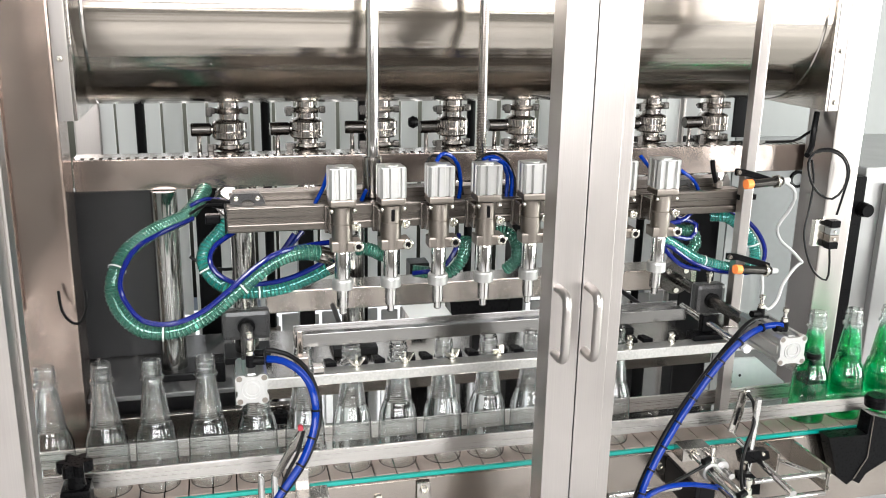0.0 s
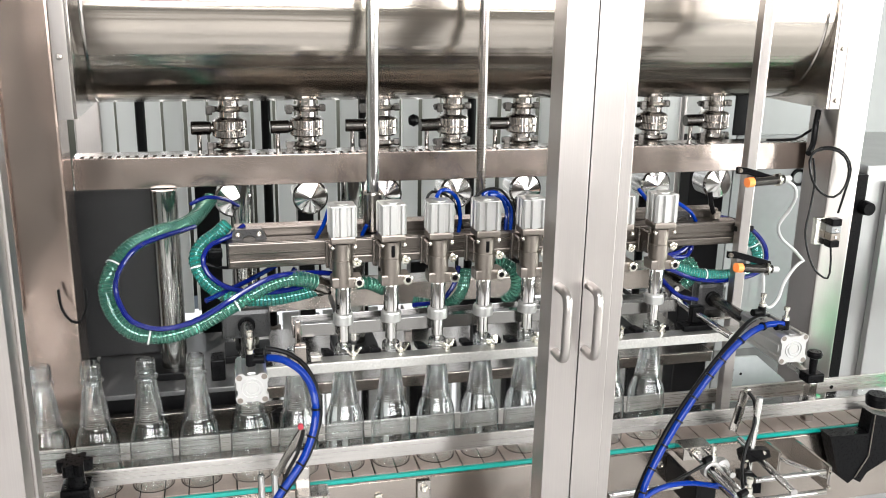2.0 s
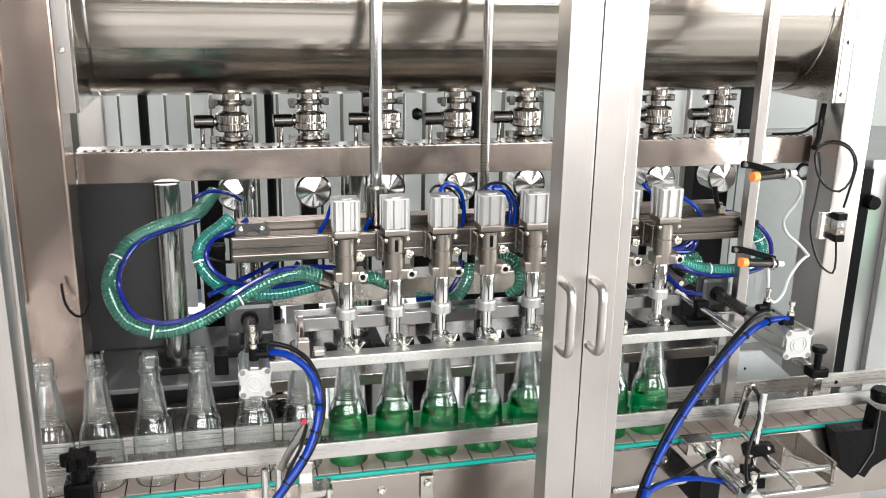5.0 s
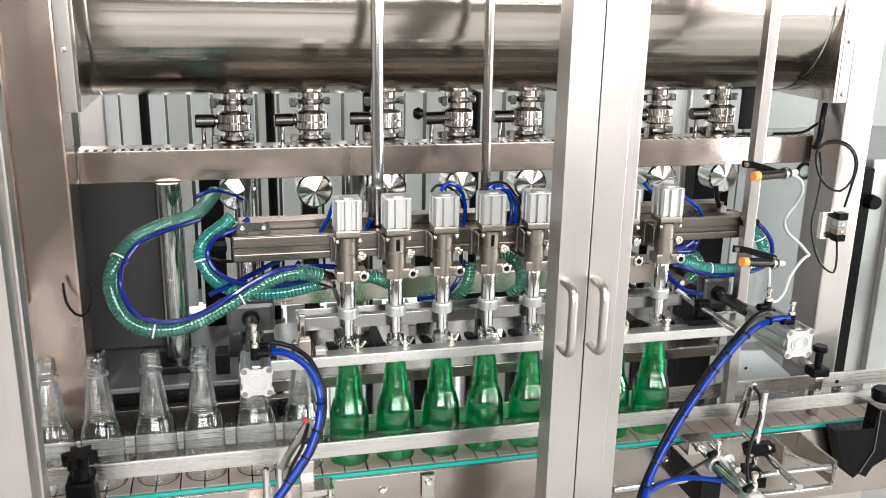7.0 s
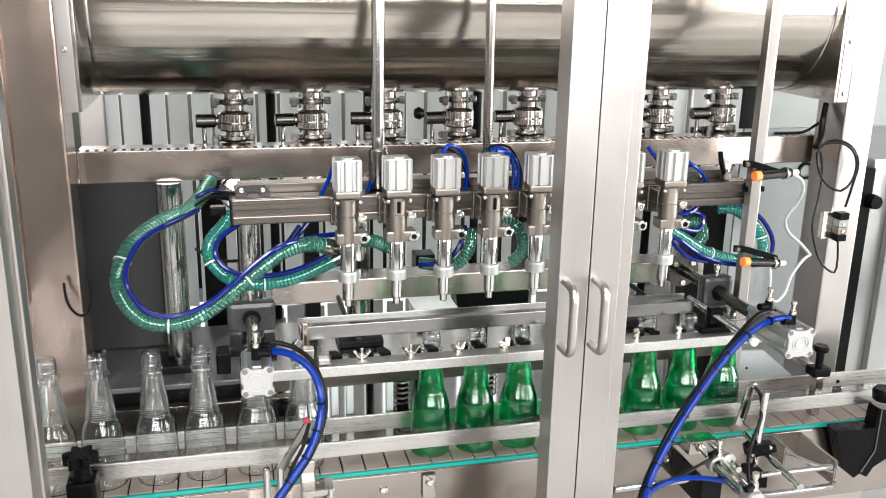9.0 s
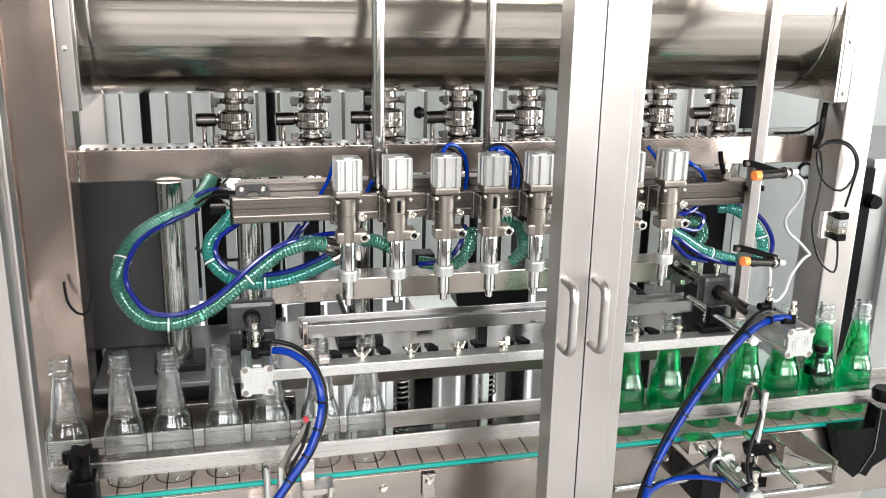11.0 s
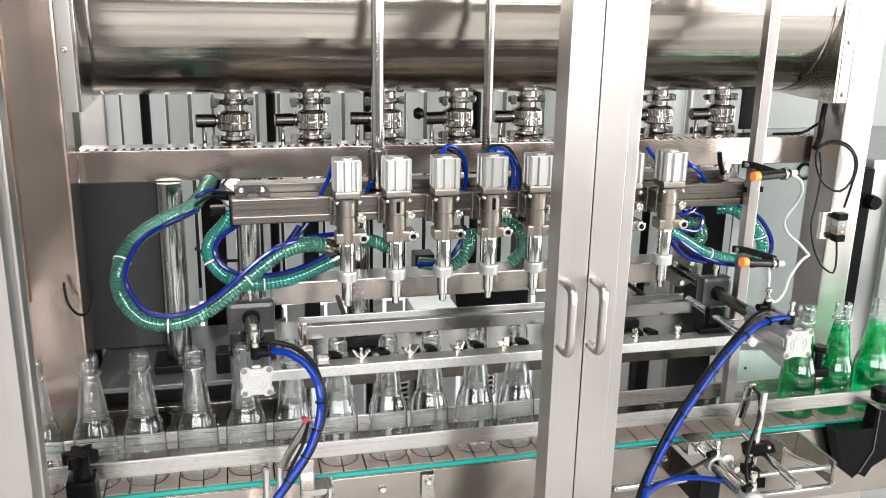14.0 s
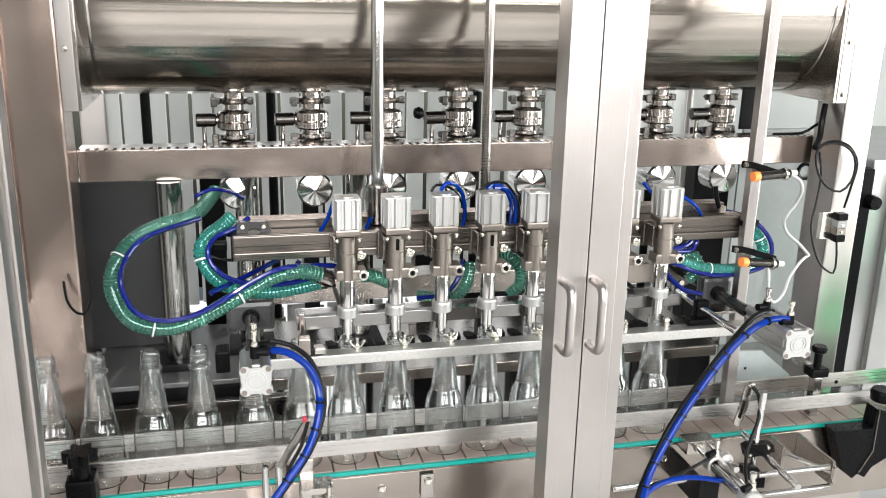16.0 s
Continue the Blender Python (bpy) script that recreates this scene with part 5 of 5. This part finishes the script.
part("cord", Shape().tube([(-0.201, -0.085, 1.037), (-0.212, -0.100, 1.007), (-0.232, -0.120, 0.982), (-0.248, -0.130, 0.937)], 0.0028, 8), RUBBER, t)
for p in ((-0.268, -0.090, 0.969), (-0.247, -0.075, 0.962)):
    part("post", Shape().lathe([(0.0055, -0.12), (0.0055, 0.0), (0.004, 0.002)], p, seg=14), CHROME, t)
part("post_block", Shape().box(-0.295, -0.225, -0.1, -0.0125, 0.84, 0.852, 0.003), STEEL, t)

t = thing("rail_holder", "stainless rail holder with bolt on the conveyor side", "bracket")
x0, y0, z0 = (-0.185, -0.030, 0.892)
part("plate", Shape().box(x0 - 0.026, x0 + 0.026, -0.05, -0.0125, z0 - 0.006, z0 + 0.006, 0.002), STEEL, t)
part("hanger", Shape().box(x0 + 0.012, x0 + 0.026, -0.05, -0.044, z0 - 0.06, z0 - 0.0065, 0.002), STEEL, t)
part("screw", Shape().lathe([(0.007, -0.02), (0.007, 0.0), (0.004, 0.004), (0.004, 0.02)], (x0 + 0.018, -0.055, z0 - 0.01), seg=12), BRASS, t)

t = thing("outfeed_sensor", "slotted bracket and rods holding a sensor at the outfeed", "sensor mount")
part("slotted_plate", Shape().prism([(0.566, -0.060, 1.019)[::2], (0.582, -0.060, 1.022)[::2], (0.576, -0.060, 0.979)[::2], (0.565, -0.060, 0.939)[::2], (0.551, -0.060, 0.946)[::2], (0.560, -0.060, 0.986)[::2]], -0.062, -0.058), STEEL, t)
# black strip laid on the plate for the dark of its slot
part("slot", Shape().tube([(0.568, -0.063, 0.990), (0.561, -0.063, 0.958)], 0.0025, 6, spline=False), BLACK, t)
part("upright_rod", Shape().rod((0.588, -0.085, 1.017), (0.583, -0.085, 0.905), 0.0062, 16), CHROME, t)
part("clamp_block", Shape().prism([(0.558, -0.085, 0.916)[::2], (0.568, -0.085, 0.921)[::2], (0.614, -0.085, 0.917)[::2], (0.619, -0.085, 0.902)[::2], (0.598, -0.085, 0.897)[::2], (0.565, -0.085, 0.895)[::2]], -0.094, -0.078), BLACK, t)
bolts(t, [(0.602, -0.095, 0.914), (0.568, -0.095, 0.903)], 0.0035)
part("lower_rod", Shape().rod((0.584, -0.085, 0.902), (0.583, -0.085, 0.860), 0.0052, 14), CHROME, t)
part("clamp_foot", Shape().prism([(0.557, -0.090, 0.881)[::2], (0.584, -0.090, 0.878)[::2], (0.602, -0.090, 0.860)[::2], (0.603, -0.090, 0.835)[::2], (0.585, -0.090, 0.837)[::2], (0.559, -0.090, 0.865)[::2]], -0.1, -0.084), BLACK, t)
part("cross_rod", Shape().rod((0.602, -0.02, 0.9), (0.590, -0.206, 0.9), 0.0062, 16), CHROME, t)
part("sensor_cord", Shape().tube([(0.575, -0.065, 1.019), (0.584, -0.075, 1.007), (0.581, -0.090, 0.971), (0.562, -0.100, 0.929), (0.553, -0.110, 0.886), (0.560, -0.120, 0.836)], 0.0032, 8), RUBBER, t)
part("lens", Shape().lathe([(0.005, -0.004), (0.005, 0.004)], (0.576, -0.064, 1.021), "y", 12), BRASS, t)

t = thing("rod_frame", "stainless rod frame bolted to the conveyor side", "bracket")
for a, b in (((0.573, -0.120, 0.876), (0.714, -0.120, 0.876)), ((0.562, -0.120, 0.835), (0.721, -0.120, 0.836))):
    part("rod", Shape().rod(a, b, 0.0052, 14), CHROME, t)
part("end_plate", Shape().box(0.722, 0.728, -0.12, -0.0125, 0.838, 0.885, 0.001), STEEL, t)
part("wall_plate", Shape().box(0.66, 0.666, -0.06, -0.0125, 0.845, 0.888, 0.001), STEEL, t)
bolts(t, [(0.725, -0.121, 0.874), (0.725, -0.121, 0.845)], 0.0029)
part("side_rod", Shape().rod((0.725, -0.115, 0.862), (0.66, -0.02, 0.866), 0.0045, 12), CHROME, t)
part("low_bar", Shape().rod((0.308, -0.100, 0.868), (0.444, -0.100, 0.871), 0.006, 14), CHROME, t)

t = thing("side_cylinder", "stainless guided air cylinder on a steel block beside the conveyor", "air cylinder")
cx, cz = 0.497, 0.896
part("mount_block", Shape().box(0.474, 0.53, -0.045, -0.0125, 0.884, 0.909, 0.0015), STEEL, t, "brushed steel mounting block")
part("piston_rod", Shape().rod((cx + 0.001, -0.0452, cz), (cx, -0.09, cz), 0.0062, 18), CHROME, t)
part("rod_nut", Shape().tube([(cx + 0.001, -0.0452, cz), (cx + 0.001, -0.051, cz)], 0.0095, 6, spline=False), BRASS, t)
part("guide_rod", Shape().rod((0.525, -0.0452, cz), (0.524, -0.128, cz), 0.0055, 18), CHROME, t)
part("guide_bush", Shape().lathe([(0.006, -0.098), (0.0125, -0.097), (0.013, -0.094), (0.013, -0.086), (0.006, -0.085)], (0.524, 0, cz), "y", 22), ALU, t)
part("rear_head", Shape().lathe([(0.006, -0.109), (0.0165, -0.108), (0.0172, -0.104), (0.0172, -0.093), (0.015, -0.09), (0.0065, -0.0895)], (cx, 0, cz), "y", 26), ALU, t, "silver cylinder head")
part("tube", Shape().lathe([(0.0135, -0.2), (0.0135, -0.1092)], (cx, 0, cz), "y", 26), CHROME, t)
part("front_head", Shape().lathe([(0.008, -0.226), (0.015, -0.225), (0.0172, -0.221), (0.0172, -0.205), (0.0158, -0.2005), (0.008, -0.2)], (cx, 0, cz), "y", 26), ALU, t, "silver cylinder head")
for fy in (-0.1, -0.212):
    f = part("fitting", Shape().lathe([(0.0065, 0), (0.0065, 0.012), (0.004, 0.013), (0.004, 0.02), (0.0058, 0.021), (0.0058, 0.029), (0.0035, 0.03)], (cx + 0.002, fy, cz + 0.0168), seg=12), BRASS, t)
    part("elbow", Shape().rod((cx, fy, cz + 0.023), (cx - 0.018, fy - 0.006, cz + 0.021), 0.0058, 12), BLACK, f, "black push-in elbow")
part("slide_plate", Shape().box(0.462, 0.47, -0.12, -0.0125, 0.825, 0.878, 0.001).box(0.47, 0.5, -0.12, -0.112, 0.825, 0.878, 0.001), DARK, t, "dark steel angle under the cylinder")

t = thing("corner_bracket", "black moulded plastic bracket at the conveyor bend", "bracket")
part("body", Shape().prism([(0.772, -0.050, 0.903)[::2], (0.855, -0.050, 0.901)[::2], (0.858, -0.050, 0.941)[::2], (0.915, -0.050, 0.924)[::2], (0.918, -0.050, 0.847)[::2], (0.866, -0.050, 0.818)[::2], (0.854, -0.050, 0.798)[::2], (0.837, -0.050, 0.807)[::2], (0.826, -0.050, 0.799)[::2], (0.804, -0.050, 0.816)[::2]], -0.05, -0.02), BLACK, t)
part("knob", Shape().lathe([(0.01, 0), (0.02, 0.004), (0.022, 0.02), (0.018, 0.026)], (0.863, -0.050, 0.956), seg=18), BLACK, t)
part("rib", Shape().tube([(0.862, -0.052, 0.939), (0.862, -0.052, 0.854), (0.838, -0.052, 0.811)], 0.0012, 6, spline=False), DULL, t)
t = thing("rail_clamp", "black clamp knob on a square bar behind the rail", "clamp knob")
kx, ky, kz = (0.776, 0.030, 1.028)
part("knob", Shape().lathe([(0.007, -0.03), (0.008, 0.0), (0.014, 0.003), (0.015, 0.01), (0.012, 0.014)], (kx, ky, kz), seg=16), BLACK, t)
part("block", Shape().box(kx - 0.016, kx + 0.02, ky - 0.012, ky + 0.018, kz - 0.048, kz - 0.0302, 0.003), BLACK, t)
part("bar", Shape().box(kx - 0.008, kx + 0.008, ky - 0.01, ky + 0.008, 0.86, kz - 0.0482, 0.001), STEEL, t)
part("arm", Shape().box(kx - 0.008, kx + 0.008, ky + 0.0185, 0.1, kz - 0.046, kz - 0.034, 0.001), STEEL, t)

t = thing("chute", "white plastic chute sheet behind the nozzles", "chute", (0, 0.42, 0))
part("sheet", Shape().prism([(0.047, 0.420, 1.056)[::2], (0.144, 0.420, 1.063)[::2], (0.166, 0.420, 1.015)[::2], (0.074, 0.420, 1.013)[::2]], 0, 0.004), WHITE, t)
part("stay", Shape().box(0.06, 0.075, 0.0045, 0.02, 0.9845, 1.07, 0.001), STEEL_UP, t)

t = thing("gusset_plate", "grey painted gusset plate on the machine bed", "plate", (0, 0.2, 0))
part("plate", Shape().prism([(0.69, 0.8605), (0.69, 0.965), (0.77, 0.962), (0.845, 0.9), (0.845, 0.8605)], 0, 0.006), GREYPLATE2, t)
for x, z in ((0.715, 0.935), (0.735, 0.925), (0.715, 0.912)):
    # dark discs draw the insides of the plate's holes
    part("plate_hole", Shape().lathe([(0.003, -0.001), (0.003, 0.002)], (x, 0, z), "y", 10), DARK, t)


motions()
